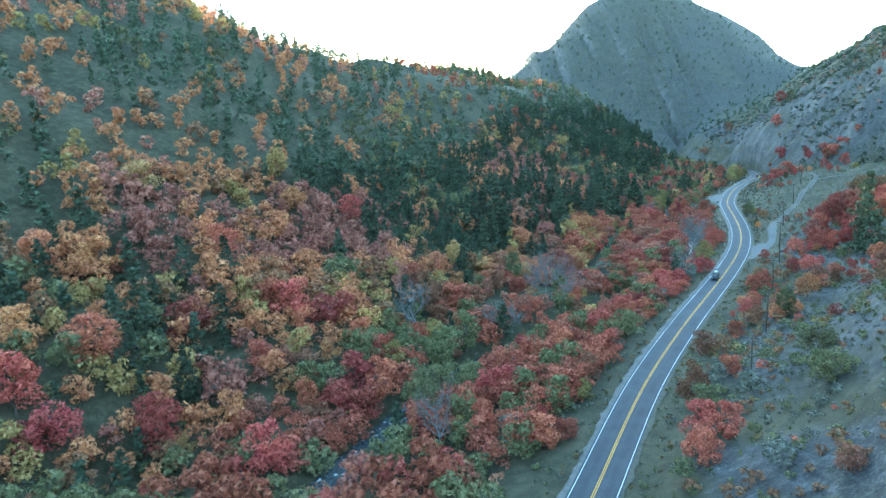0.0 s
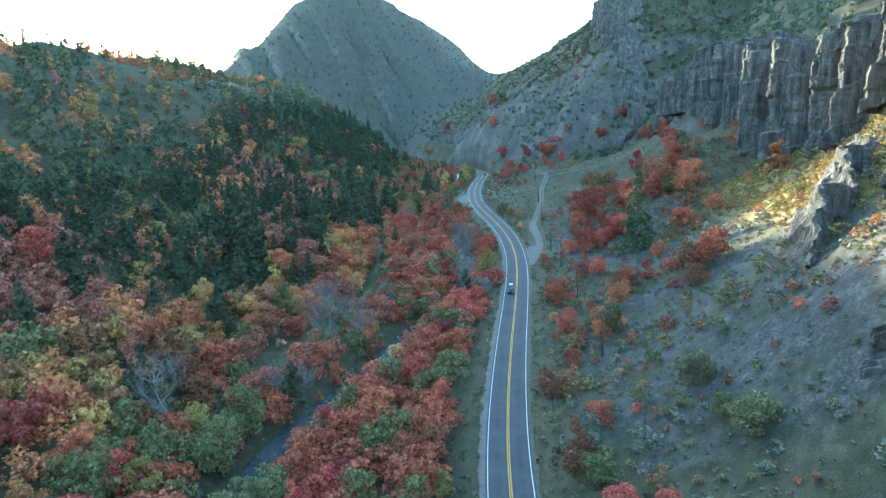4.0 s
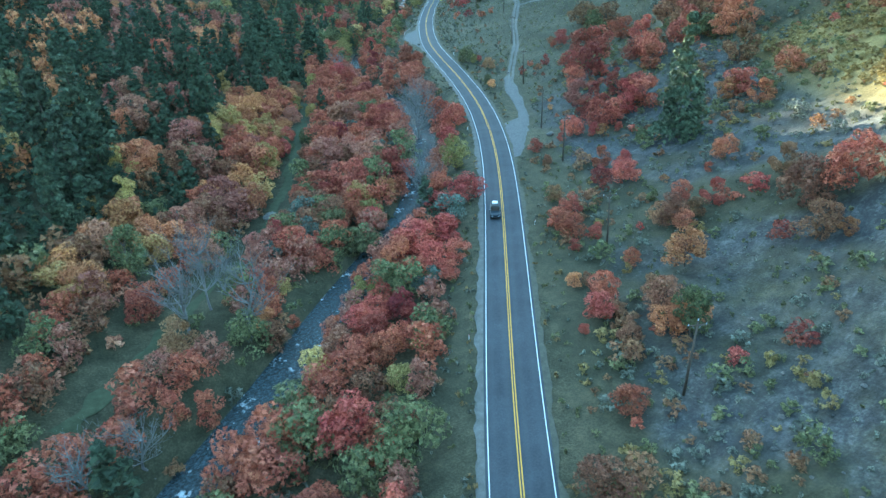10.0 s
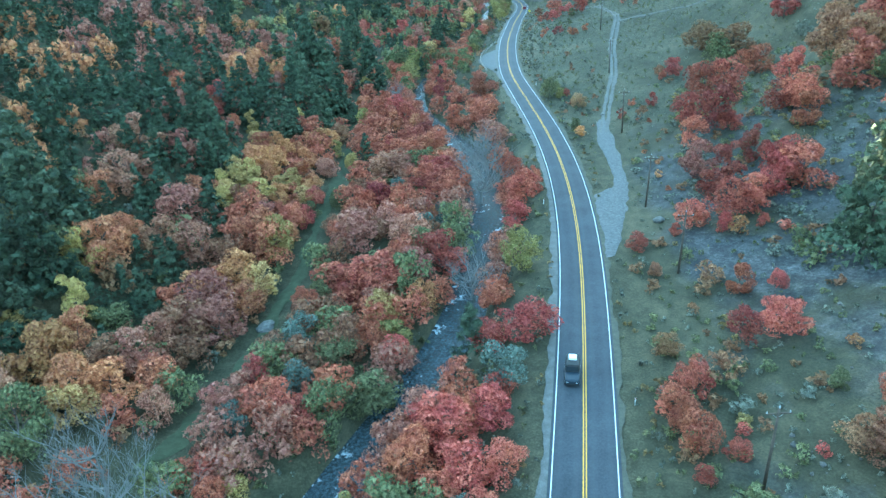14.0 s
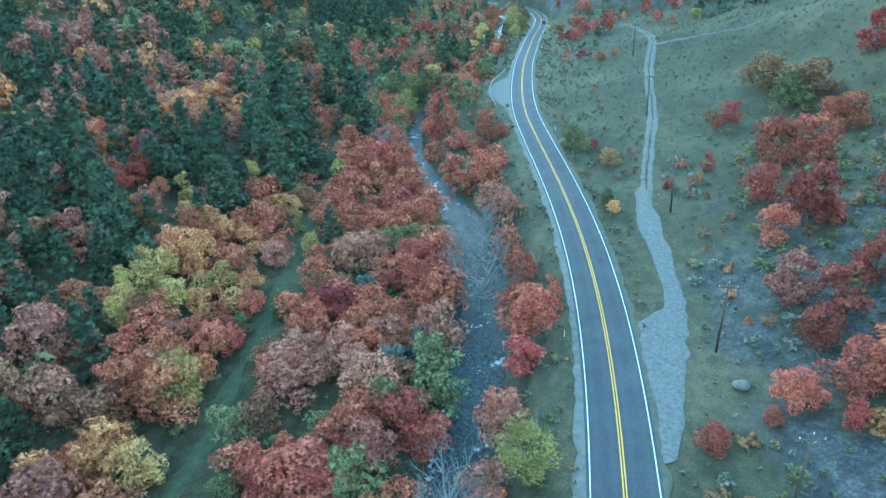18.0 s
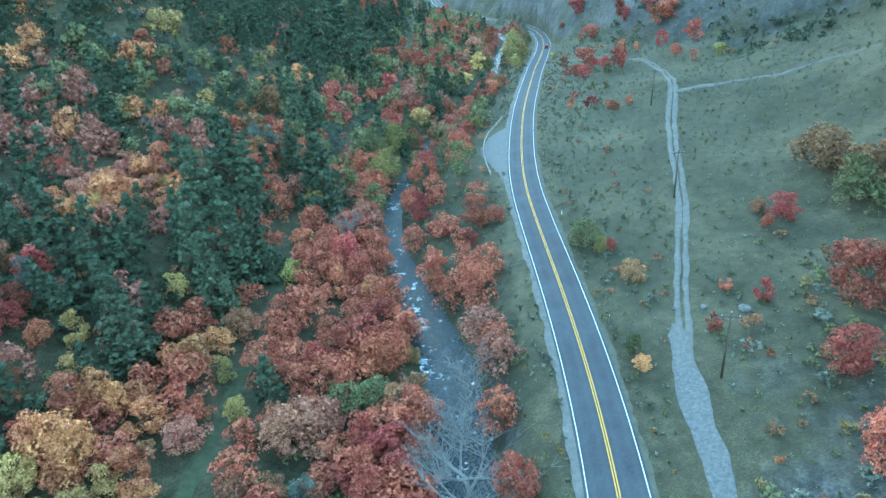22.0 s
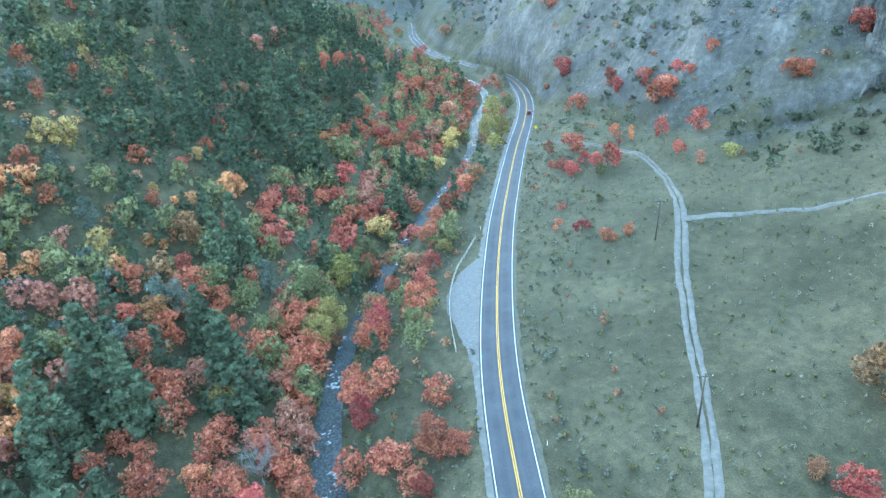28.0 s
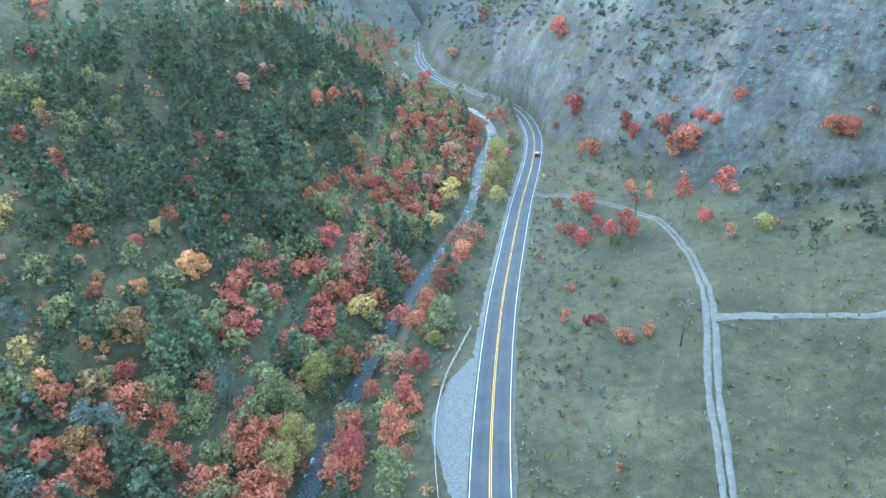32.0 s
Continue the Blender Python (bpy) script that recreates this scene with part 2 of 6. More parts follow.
def nearest(p, line, dirs):
    """Index of the nearest point of a line and the signed distance (right of it: plus)."""
    idx, sd = np.empty(len(p), int), np.empty(len(p))
    for a in range(0, len(p), 4000):
        q = p[a:a + 4000]
        d2 = ((q[:, None] - line[None]) ** 2).sum(-1)
        i = d2.argmin(1)
        v = q - line[i]
        side = v[:, 0] * dirs[i, 1] - v[:, 1] * dirs[i, 0]
        idx[a:a + 4000], sd[a:a + 4000] = i, np.sign(side) * np.sqrt(d2[np.arange(len(q)), i])
    return idx, sd


def off_track(x, y):
    """How far places lie from the drive, the track and the pullout."""
    p = np.stack([x, y], 1)
    out = np.full(len(p), 1e9)
    for line, half in ((DRIVE, 2.7), (TRACK, 1.3), (PULLOUT, 3.4)):
        q = smooth_line(*line)
        out = np.minimum(out, np.abs(nearest(p, q, along(q))[1]) - half)
    return out


STATION = [-100, 80, 130, 190, 220, 285, 350, 435, 560, 800]
RIGHT_D = [7, 15, 30, 50, 70, 91, 99, 130, 250, 600]
RIGHT_Z = np.array([
    (2, 7, 17, 38, 46, 56, 72, 95, 150, 300), (2, 6, 15, 36, 44, 52, 64, 86, 140, 300), (2, 3, 9, 24, 40, 47, 61, 80, 142, 300),
    (2, 3, 6, 14, 25, 36, 60, 76, 150, 300), (2, 3, 6, 12, 23, 36, 60, 76, 152, 300)] + [
    (3, 4, 6, 10, 18, 35, 59, 76, 150, 290), (2, 4, 6.5, 9, 13, 21, 28, 66, 165, 320), (-2, 1, 5, 7.5, 11, 18, 24, 60, 165, 320),
    (-9, -4, 6, 20, 36, 52, 60, 95, 190, 290), (-12, 0, 12, 22, 30, 38, 40, 50, 80, 115)])
LEFT_D = [7, 18, 30, 50, 70, 100, 160, 240, 400, 900]
LEFT_Z = np.array([
    (1, -1, -3, -2, 4, 20, 58, 115, 215, 420), (1, -2, -3, -2, 4, 20, 58, 115, 215, 420), (1, -2, -3, -2.5, 3, 18, 54, 108, 200, 340),
    (1, -2, -3, -2.5, 2, 18, 52, 104, 180, 300), (1, -2, -3, -2, 3, 19, 52, 113, 188, 260)] + [
    (0.5, -1, -3, 0, 8, 24, 54, 104, 150, 165), (1, -1, -4, 3, 18, 38, 66, 97, 116, 122), (-2, -4, -5, 0, 7, 27, 70, 97, 106, 112),
    (-9, -8, -6, -2, 5, 27, 70, 97, 106, 112), (-13, -12, -8, 0, 12, 34, 72, 96, 106, 110)])


def lattice(x, y, seed):
    """Smooth value noise in -1..1."""
    xi, yi = np.floor(x).astype(np.int64), np.floor(y).astype(np.int64)
    fx, fy = x - xi, y - yi
    fx, fy = fx * fx * (3 - 2 * fx), fy * fy * (3 - 2 * fy)

    def h(a, b):
        n = (a * 374761393 + b * 668265263 + seed * 982451653) & 0x7FFFFFFF
        n = ((n ^ (n >> 13)) * 1274126177) & 0x7FFFFFFF
        return ((n ^ (n >> 16)) & 0xFFFF) / 32767.5 - 1

    return (h(xi, yi) * (1 - fx) + h(xi + 1, yi) * fx) * (1 - fy) + (h(xi, yi + 1) * (1 - fx) + h(xi + 1, yi + 1) * fx) * fy


def fractal(x, y, scale, seed, octaves=4):
    return sum(lattice(x / scale * 2 ** k + 17.3 * k, y / scale * 2 ** k + 5.1 * k, seed + k) * 0.5 ** k for k in range(octaves))


SPUR_Y = np.array([420, 480, 560, 640, 745, 870])
SPUR_Z = np.array([175, 152, 124, 106, 104, 94])
SPUR = smooth_line(np.array([425, 418, 413, 425, 474, 500]), SPUR_Y)
SPUR_DIR = along(SPUR)
AXIS_S = np.maximum.accumulate(ROAD @ np.array((0.47, 0.88)))


def profile(table, ds, u, d):
    k = np.clip(np.interp(u, STATION, np.arange(len(STATION))), 0, len(STATION) - 1.001)
    i = k.astype(int)
    j = np.clip(np.interp(d, ds, np.arange(len(ds))), 0, len(ds) - 1.001)
    m = j.astype(int)
    f, g = k - i, j - m
    return (table[i, m] * (1 - g) + table[i, m + 1] * g) * (1 - f) + (table[i + 1, m] * (1 - g) + table[i + 1, m + 1] * g) * f


def height(x, y, rough=True):
    """Ground height, with the distances from road and river."""
    p = np.stack([np.asarray(x, float), np.asarray(y, float)], 1)
    x, y = p[:, 0], p[:, 1]
    i, d = nearest(p, ROAD, ROAD_DIR)
    zr = road_z(ROAD[i, 1])
    u = np.interp(x * 0.47 + y * 0.88, AXIS_S, ROAD[:, 1])
    side = np.where(d > 0, profile(RIGHT_Z, RIGHT_D, u, np.abs(d)), profile(LEFT_Z, LEFT_D, u, np.abs(d)))
    a = np.clip((np.abs(d) - 5.2) / 5.0, 0, 1)
    z = zr * (1 - a) + side * a
    if rough:
        far = np.clip((np.abs(d) - 8) / 60, 0, 1)
        z = z + fractal(x, y, 9, 3, 3) * 0.25 * np.clip((np.abs(d) - 6) / 8, 0, 1) + fractal(x, y, 45, 7, 5) * 4.0 * far + fractal(x, y, 160, 9, 4) * 9 * np.clip((np.abs(d) - 60) / 150, 0, 1)
    # broken rock on the hillside above the far bend
    crag = np.clip((u - 425) / 50, 0, 1) * np.clip((d - 22) / 25, 0, 1) * np.clip((200 - d) / 50, 0, 1) * np.clip((900 - u) / 100, 0, 1)
    z = z + (0.42 - np.abs(fractal(x, y, 24, 64, 4))) * 11 * crag
    # the far mountain and the back of the canyon
    r = np.hypot(x - 440, y - 1434)
    ang = np.arctan2(x - 440, y - 1434)
    z = np.maximum(z, 350 - 0.765 * r + (np.abs(fractal(ang * 6, r * 0.004, 1.0, 21, 3)) - 0.3) * np.clip(r, 0, 260) * 0.1 + fractal(x, y, 60, 22, 5) * 9)
    # the spur that closes the canyon on its right, with broken ledges towards the road
    i, q = nearest(p, SPUR, SPUR_DIR)
    q = np.abs(q)
    crest = np.interp(SPUR[i, 1], SPUR_Y, SPUR_Z) + fractal(x, y, 26, 63, 3) * 3.5
    fall = 0.62 * q + 7 * np.floor(q / 26 + fractal(x, y, 50, 66, 2) * 0.7) * np.clip(q / 30, 0, 1) * 0.45
    z = np.maximum(z, crest - fall - np.clip(q - 120, 0, 500) * 0.5)
    j, e = nearest(p, RIVER, RIVER_DIR)
    w = river_half(RIVER[j, 1])
    bank = np.clip((np.abs(e) - w) / 4.0, 0, 1)
    zw = river_z(RIVER[j, 1])
    z = np.where(np.abs(e) < w + 4.0, (zw - 0.9) * (1 - bank) + np.maximum(z, zw + 0.4) * bank, np.maximum(z, np.minimum(zw + 0.4, z + 3)))
    for px, py, pr in ((138, 328, 6), (143, 336, 6.5), (150, 347, 5.5), (104, 211, 5), (109, 218, 6), (115, 227, 4)):
        w = np.clip(1 - (np.hypot(x - px, y - py) - pr) / 5, 0, 1)
        z = z * (1 - w) + (zr - 0.05) * w
    z = np.where(np.abs(d) < 5.0, zr - 0.12, z)
    return z, d, u, e


def river_half(y):
    return np.interp(y, [0, 150, 200, 225, 260, 285, 310, 340, 420, 470, 520], [2.0, 2.9, 2.6, 3.1, 3.7, 2.9, 1.8, 1.3, 1.1, 1.4, 1.5])


def link(name, verts, faces, mat, parent=None, smooth=False):
    me = bpy.data.meshes.new(name)
    me.from_pydata([tuple(v) for v in verts], [], [tuple(f) for f in faces])
    for m in (mat if isinstance(mat, (list, tuple)) else [mat]):
        me.materials.append(m)
    if smooth:
        me.polygons.foreach_set("use_smooth", np.ones(len(me.polygons), bool))
    me.update()
    ob = new(name, me)
    if parent:
        ob.parent = parent
    return ob


# ---- ground ----
def axis(lo, hi, step, end_lo, end_hi):
    mid = list(np.arange(lo, hi + 0.1, step))
    a, b, s = [], [], step
    while (lo if not a else a[-1]) > end_lo:
        s *= 1.12
        a.append((a[-1] if a else lo) - s)
    s = step
    while (hi if not b else b[-1]) < end_hi:
        s *= 1.12
        b.append((b[-1] if b else hi) + s)
    return np.array(a[::-1] + mid + b)


GX, GY = axis(-80, 390, 2.3, -4500, 4500), axis(60, 640, 2.3, -2500, 4800)
gx, gy = np.meshgrid(GX, GY)
gz, gd, gu, ge = height(gx.ravel(), gy.ravel())
nx, ny = len(GX), len(GY)
k = np.arange(nx * ny).reshape(ny, nx)
quads = np.stack([k[:-1, :-1], k[:-1, 1:], k[1:, 1:], k[1:, :-1]], -1).reshape(-1, 4)


def surf(x, y):
    """Height of the ground sheet at places inside the fine grid."""
    x, y = np.atleast_1d(np.asarray(x, float)), np.atleast_1d(np.asarray(y, float))
    i, j = np.clip(np.searchsorted(GX, x) - 1, 0, nx - 2), np.clip(np.searchsorted(GY, y) - 1, 0, ny - 2)
    f, g = (x - GX[i]) / (GX[i + 1] - GX[i]), (y - GY[j]) / (GY[j + 1] - GY[j])
    q = gz.reshape(ny, nx)
    return (q[j, i] * (1 - f) + q[j, i + 1] * f) * (1 - g) + (q[j + 1, i] * (1 - f) + q[j + 1, i + 1] * f) * g


def ground_z(x, y):
    return float(surf(x, y)[0])


def ground_material():
    m, t, b = material("ground", 0.95)
    geo = t.nodes.new("ShaderNodeNewGeometry")
    big, mid_, fine = grain(t, 0.06, 4), grain(t, 0.5, 6), grain(t, 4.0, 5)
    v = mul(t, mul(t, big, 0.35), mul(t, mul(t, mid_, 0.35), mul(t, fine, 0.3), "ADD"), "ADD")
    grass = ramp(t, v, ((0.36, (0.024, 0.024, 0.014)), (0.5, (0.053, 0.049, 0.029)), (0.62, (0.098, 0.083, 0.05))))
    scree = ramp(t, mul(t, mul(t, mid_, 0.45), mul(t, grain(t, 2.2, 6, 0.75), 0.55), "ADD"), ((0.36, (0.02, 0.02, 0.021)), (0.5, (0.05, 0.049, 0.049)), (0.6, (0.105, 0.103, 0.1)), (0.68, (0.19, 0.185, 0.18))))
    litter = ramp(t, v, ((0.38, (0.02, 0.02, 0.011)), (0.5, (0.05, 0.047, 0.026)), (0.62, (0.1, 0.083, 0.05))))
    rock = ramp(t, v, ((0.36, (0.035, 0.033, 0.031)), (0.5, (0.08, 0.075, 0.069)), (0.62, (0.16, 0.148, 0.135))))
    at = t.nodes.new("ShaderNodeAttribute")
    at.attribute_name = "scree"
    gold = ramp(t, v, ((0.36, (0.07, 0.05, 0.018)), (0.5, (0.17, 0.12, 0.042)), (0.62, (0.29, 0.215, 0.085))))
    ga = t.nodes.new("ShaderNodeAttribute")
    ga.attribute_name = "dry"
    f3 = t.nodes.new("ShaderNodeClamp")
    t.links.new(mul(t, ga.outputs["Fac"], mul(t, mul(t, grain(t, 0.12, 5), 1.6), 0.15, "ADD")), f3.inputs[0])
    lt = t.nodes.new("ShaderNodeAttribute")
    lt.attribute_name = "litter"
    patch = mul(t, mul(t, mul(t, grain(t, 0.12, 5), 0.5, "SUBTRACT"), 4.0), 0.0, "ADD")
    f1 = t.nodes.new("ShaderNodeClamp")
    t.links.new(mul(t, mul(t, mul(t, at.outputs["Fac"], 2.2), 1.0, "SUBTRACT"), patch, "ADD"), f1.inputs[0])
    f2 = t.nodes.new("ShaderNodeClamp")
    t.links.new(mul(t, lt.outputs["Fac"], mul(t, patch, 0.4), "ADD"), f2.inputs[0])
    sl = t.nodes.new("ShaderNodeSeparateXYZ")
    t.links.new(geo.outputs["Normal"], sl.inputs[0])
    steep = t.nodes.new("ShaderNodeMapRange")
    t.links.new(sl.outputs[2], steep.inputs[0])
    steep.inputs[1].default_value, steep.inputs[2].default_value, steep.inputs[3].default_value, steep.inputs[4].default_value = 0.72, 0.55, 0.0, 1.0
    c = mix(t, steep.outputs[0], mix(t, f2.outputs[0], mix(t, f1.outputs[0], grass, scree), litter), rock)
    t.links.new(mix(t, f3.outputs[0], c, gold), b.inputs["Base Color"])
    relief(t, b, v, 0.8, 0.5)
    return m


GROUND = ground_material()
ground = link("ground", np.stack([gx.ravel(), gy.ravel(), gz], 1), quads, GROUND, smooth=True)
tagged(ground, "canyon ground of dry grass, scree and leaf litter", "ground", kind="structure")
streak = lattice(gu / 6.0 + gd * 0.05, gd / 38.0, 401) * 0.6 + lattice(gu / 15.0 + gd * 0.03, gd / 60.0, 402) * 0.55
scree = np.clip((gd - 8) / 8, 0, 1) * np.clip((265 - gu) / 30, 0, 1) * np.clip(0.78 + 0.55 * streak, 0, 1) + np.clip((gd - np.interp(gu, [380, 470], [48, 10])) / 25, 0, 1) * np.clip((gu - 350) / 60, 0, 1) * np.clip(0.85 + 0.45 * streak, 0, 1)
litter = np.clip(np.clip((-gd - 12) / 8, 0, 1) + np.clip((gd - 105) / 40, 0, 1) * 0.8 + np.clip((gy.ravel() - 800) / 100, 0, 1) * 0.45, 0, 1)
litter *= 1 - 0.75 * np.clip((gy.ravel() - 750) / 100, 0, 1)
scree *= 1 - 0.85 * np.clip((gd - 55) / 10, 0, 1) * np.clip((gu - 120) / 20, 0, 1) * np.clip((250 - gu) / 20, 0, 1)
spur_i, spur_d = nearest(np.stack([gx.ravel(), gy.ravel()], 1), SPUR, SPUR_DIR)
flank = np.clip((150 - np.abs(spur_d)) / 30, 0, 1) * np.clip((gd - 45) / 25, 0, 1) * np.clip((gu - 330) / 60, 0, 1)
litter, scree = np.maximum(litter, flank * 0.75), scree * (1 - 0.6 * flank)
# far mountain: the grey scree colour stands in for distance haze
scree = np.maximum(scree, np.clip((gy.ravel() - 800) / 100, 0, 1) * 0.8)
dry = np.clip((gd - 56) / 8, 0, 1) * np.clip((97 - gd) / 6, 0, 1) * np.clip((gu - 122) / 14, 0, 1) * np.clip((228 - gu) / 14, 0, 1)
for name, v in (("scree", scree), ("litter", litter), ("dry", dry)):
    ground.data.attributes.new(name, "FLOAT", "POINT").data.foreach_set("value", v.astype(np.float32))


# ---- road, lines, river ----
def ribbon(line, dirs, a, b, zf, lift, i0=0, i1=None, cuts=1):
    n = np.stack([dirs[:, 1], -dirs[:, 0]], 1)
    pts, sl = [], slice(i0, i1)
    rows_ = line[sl]
    for c in np.linspace(0, 1, cuts + 1):
        off = a + (b - a) * c
        off = off[sl, None] if isinstance(off, np.ndarray) else off
        q = rows_ + n[sl] * off
        pts.append(np.column_stack([q, zf(rows_[:, 1]) + lift]))
    m = len(rows_)
    v = np.concatenate(pts)
    f = [(c * m + i, (c + 1) * m + i, (c + 1) * m + i + 1, c * m + i + 1) for c in range(cuts) for i in range(m - 1)]
    return v, f


HALF = 3.13
EDGE = HALF + 0.34
v, f = ribbon(ROAD, ROAD_DIR, -EDGE, EDGE, road_z, 0.05, cuts=26)
road = tagged(link("road", v, f, ASPHALT, smooth=True), "two-lane grey asphalt canyon road", "road", kind="structure")
lane = np.repeat(np.linspace(-EDGE, EDGE, 27), len(ROAD))
wear = sum(np.exp(-((lane - c) / 0.33) ** 2) for c in (-2.5, -0.85, 0.85, 2.5))
road.data.attributes.new("wear", "FLOAT", "POINT").data.foreach_set("value", wear.astype(np.float32))
for name, off, mat in (("edge_line", -HALF, WHITE_PAINT), ("edge_line", HALF, WHITE_PAINT), ("centre_line", -0.14, YELLOW_PAINT), ("centre_line", 0.14, YELLOW_PAINT)):
    w = 0.055 if mat is WHITE_PAINT else 0.06
    v, f = ribbon(ROAD, ROAD_DIR, off - w, off + w, road_z, 0.058)
    link(name, v, f, mat, road)
v, f = ribbon(RIVER, RIVER_DIR, -river_half(RIVER[:, 1]) - 0.7, river_half(RIVER[:, 1]) + 0.7, river_z, 0.0, cuts=8)
def water_material():
    m, t, b = material("river_water", 0.12)
    b.inputs["Specular IOR Level"].default_value = 0.4
    n1, n2 = grain(t, 0.9, 4), grain(t, 2.6, 4)
    f = mul(t, n1, n2, "ADD")
    foam = t.nodes.new("ShaderNodeMapRange")
    t.links.new(mul(t, grain(t, 0.33, 4), mul(t, grain(t, 1.5, 5, 0.65), 0.55), "ADD"), foam.inputs[0])
    foam.inputs[1].default_value, foam.inputs[2].default_value = 0.9, 1.02
    t.links.new(mix(t, foam.outputs[0], ramp(t, n2, ((0.4, (0.012, 0.02, 0.024)), (0.52, (0.03, 0.044, 0.05)), (0.66, (0.06, 0.08, 0.09)))), (0.5, 0.54, 0.57)), b.inputs["Base Color"])
    r = t.nodes.new("ShaderNodeMapRange")
    t.links.new(foam.outputs[0], r.inputs[0])
    r.inputs[3].default_value, r.inputs[4].default_value = 0.15, 0.7
    t.links.new(r.outputs[0], b.inputs["Roughness"])
    relief(t, b, f, 1.0, 0.35)
    return m


tagged(link("river", v, f, water_material(), smooth=True), "shallow rippling mountain river with white riffles", "river", kind="structure")


# ---- trees ----
def lobes_mesh(name, seed, n_lobes, width, tall, low, cards, size, mat, bulge=(0.1, 0.195), cone=False):
    """A crown of small leaf sprays set round many uneven lobes; unit metres."""
    rng = np.random.default_rng(seed)
    c = []
    for i in range(n_lobes):
        a, rr = rng.uniform(0, 6.283), math.sqrt(rng.uniform(0, 1))
        h = rng.uniform(0, 1)
        belly = math.sqrt(max(0.05, 1 - (1.7 * h - 0.7) ** 2)) if h > 0.41 else 0.75 + 0.25 * h / 0.41
        if cone:
            h = (math.floor(h ** 1.25 * 11) + rng.uniform(0, 0.3)) / 11
            belly = 1.2 * (1 - h) + 0.02
        c.append((math.cos(a) * rr * width * 0.42 * belly, math.sin(a) * rr * width * 0.42 * belly, low + h * (tall - low) * 0.9, rng.uniform(*bulge) * width * (1 - 0.62 * h if cone else 1)))
    c = np.array(c)
    per = max(4, int(cards * 1.35 / n_lobes))
    P, N = [], []
    for x, y, z, r in c:
        d = rng.normal(size=(per, 3))
        d[:, 2] += 0.35
        d /= np.linalg.norm(d, axis=1)[:, None]
        p = np.array((x, y, z)) + d * r * rng.uniform(0.76, 1.1, (per, 1)) * (1, 1, 0.85)
        inside = (((p[:, None] - c[None, :, :3]) / c[None, :, 3:4]) ** 2).sum(-1).min(1) < 0.4
        keep = (p[:, 2] > low * 0.55) & ~inside
        P.append(p[keep])
        N.append(d[keep])
    q, nrm = np.concatenate(P), np.concatenate(N)
    pick = rng.permutation(len(q))[:cards]
    q, nrm = q[pick], nrm[pick]
    nrm = nrm + rng.normal(size=nrm.shape) * 0.5
    nrm /= np.linalg.norm(nrm, axis=1)[:, None]
    t = np.cross(nrm, rng.normal(size=nrm.shape))
    t /= np.linalg.norm(t, axis=1)[:, None]
    b = np.cross(nrm, t)
    s = size * rng.uniform(0.65, 1.35, (len(q), 1))
    v = np.stack([q - t * s * 0.8 - b * s * 0.5, q + t * s * 0.8 - b * s * 0.5 + nrm * s * 0.15, q + b * s * 0.95 - nrm * s * 0.15], 1).reshape(-1, 3)
    me = bpy.data.meshes.new(name)
    me.from_pydata(v.tolist(), [], np.arange(len(v)).reshape(-1, 3).tolist())
    me.materials.append(mat)
    return me


def recolour(me, name, mat):
    m = me.copy()
    m.name = name
    m.materials[0] = mat
    return m


def tube(verts, faces, pts, radii, sides=5):
    k0 = len(verts)
    for i, (p, r) in enumerate(zip(pts, radii)):
        d = Vector(pts[min(i + 1, len(pts) - 1)]) - Vector(pts[max(i - 1, 0)])
        q = d.to_track_quat("Z", "Y")
        for s in range(sides):
            a = 6.2832 * s / sides
            verts.append(tuple(Vector(p) + q @ Vector((math.cos(a) * r, math.sin(a) * r, 0))))
    for i in range(len(pts) - 1):
        for s in range(sides):
            a, b = k0 + i * sides + s, k0 + i * sides + (s + 1) % sides
            faces.append((a, b, b + sides, a + sides))
    return k0


def trunk_mesh(name, seed, tall, thick, limbs, mat, spread=0.5, twigs=0, lean=0.06):
    """A tapered trunk with limbs, and twigs for a bare tree."""
    rng = random.Random(seed)
    verts, faces = [], []
    p, pts = Vector((0, 0, -0.3)), []
    for i in range(7):
        pts.append(tuple(p))
        p = p + Vector((rng.uniform(-lean, lean) * tall, rng.uniform(-lean, lean) * tall, tall * 0.155))
    tube(verts, faces, pts, [thick * (1 - 0.13 * i) for i in range(7)], 6)

    def limb(a, d, length, r, level):
        q, out = Vector(a), []
        for i in range(4):
            out.append(tuple(q))
            d = (d + Vector((rng.uniform(-0.3, 0.3), rng.uniform(-0.3, 0.3), 0.12))).normalized()
            q = q + d * length / 3
        tube(verts, faces, out, [r, r * 0.75, r * 0.5, r * 0.2], 4 if level == 0 else 3)
        if level < twigs:
            for _ in range(6):
                b = out[rng.choice((1, 2, 2, 3))]
                limb(b, (d + Vector((rng.uniform(-1, 1), rng.uniform(-1, 1), rng.uniform(-0.3, 0.7)))).normalized(), length * rng.uniform(0.4, 0.7), r * 0.42, level + 1)

    for i in range(limbs):
        b = Vector(pts[rng.choice((2, 3, 4, 5))])
        a = 6.283 * (i + rng.random()) / limbs
        limb(b, Vector((math.cos(a), math.sin(a), rng.uniform(0.3, 1.1))).normalized(), tall * spread * rng.uniform(0.6, 1.1), thick * 0.5, 0)
    me = bpy.data.meshes.new(name)
    me.from_pydata(verts, [], faces)
    me.materials.append(mat)
    me.polygons.foreach_set("use_smooth", np.ones(len(me.polygons), bool))
    return me


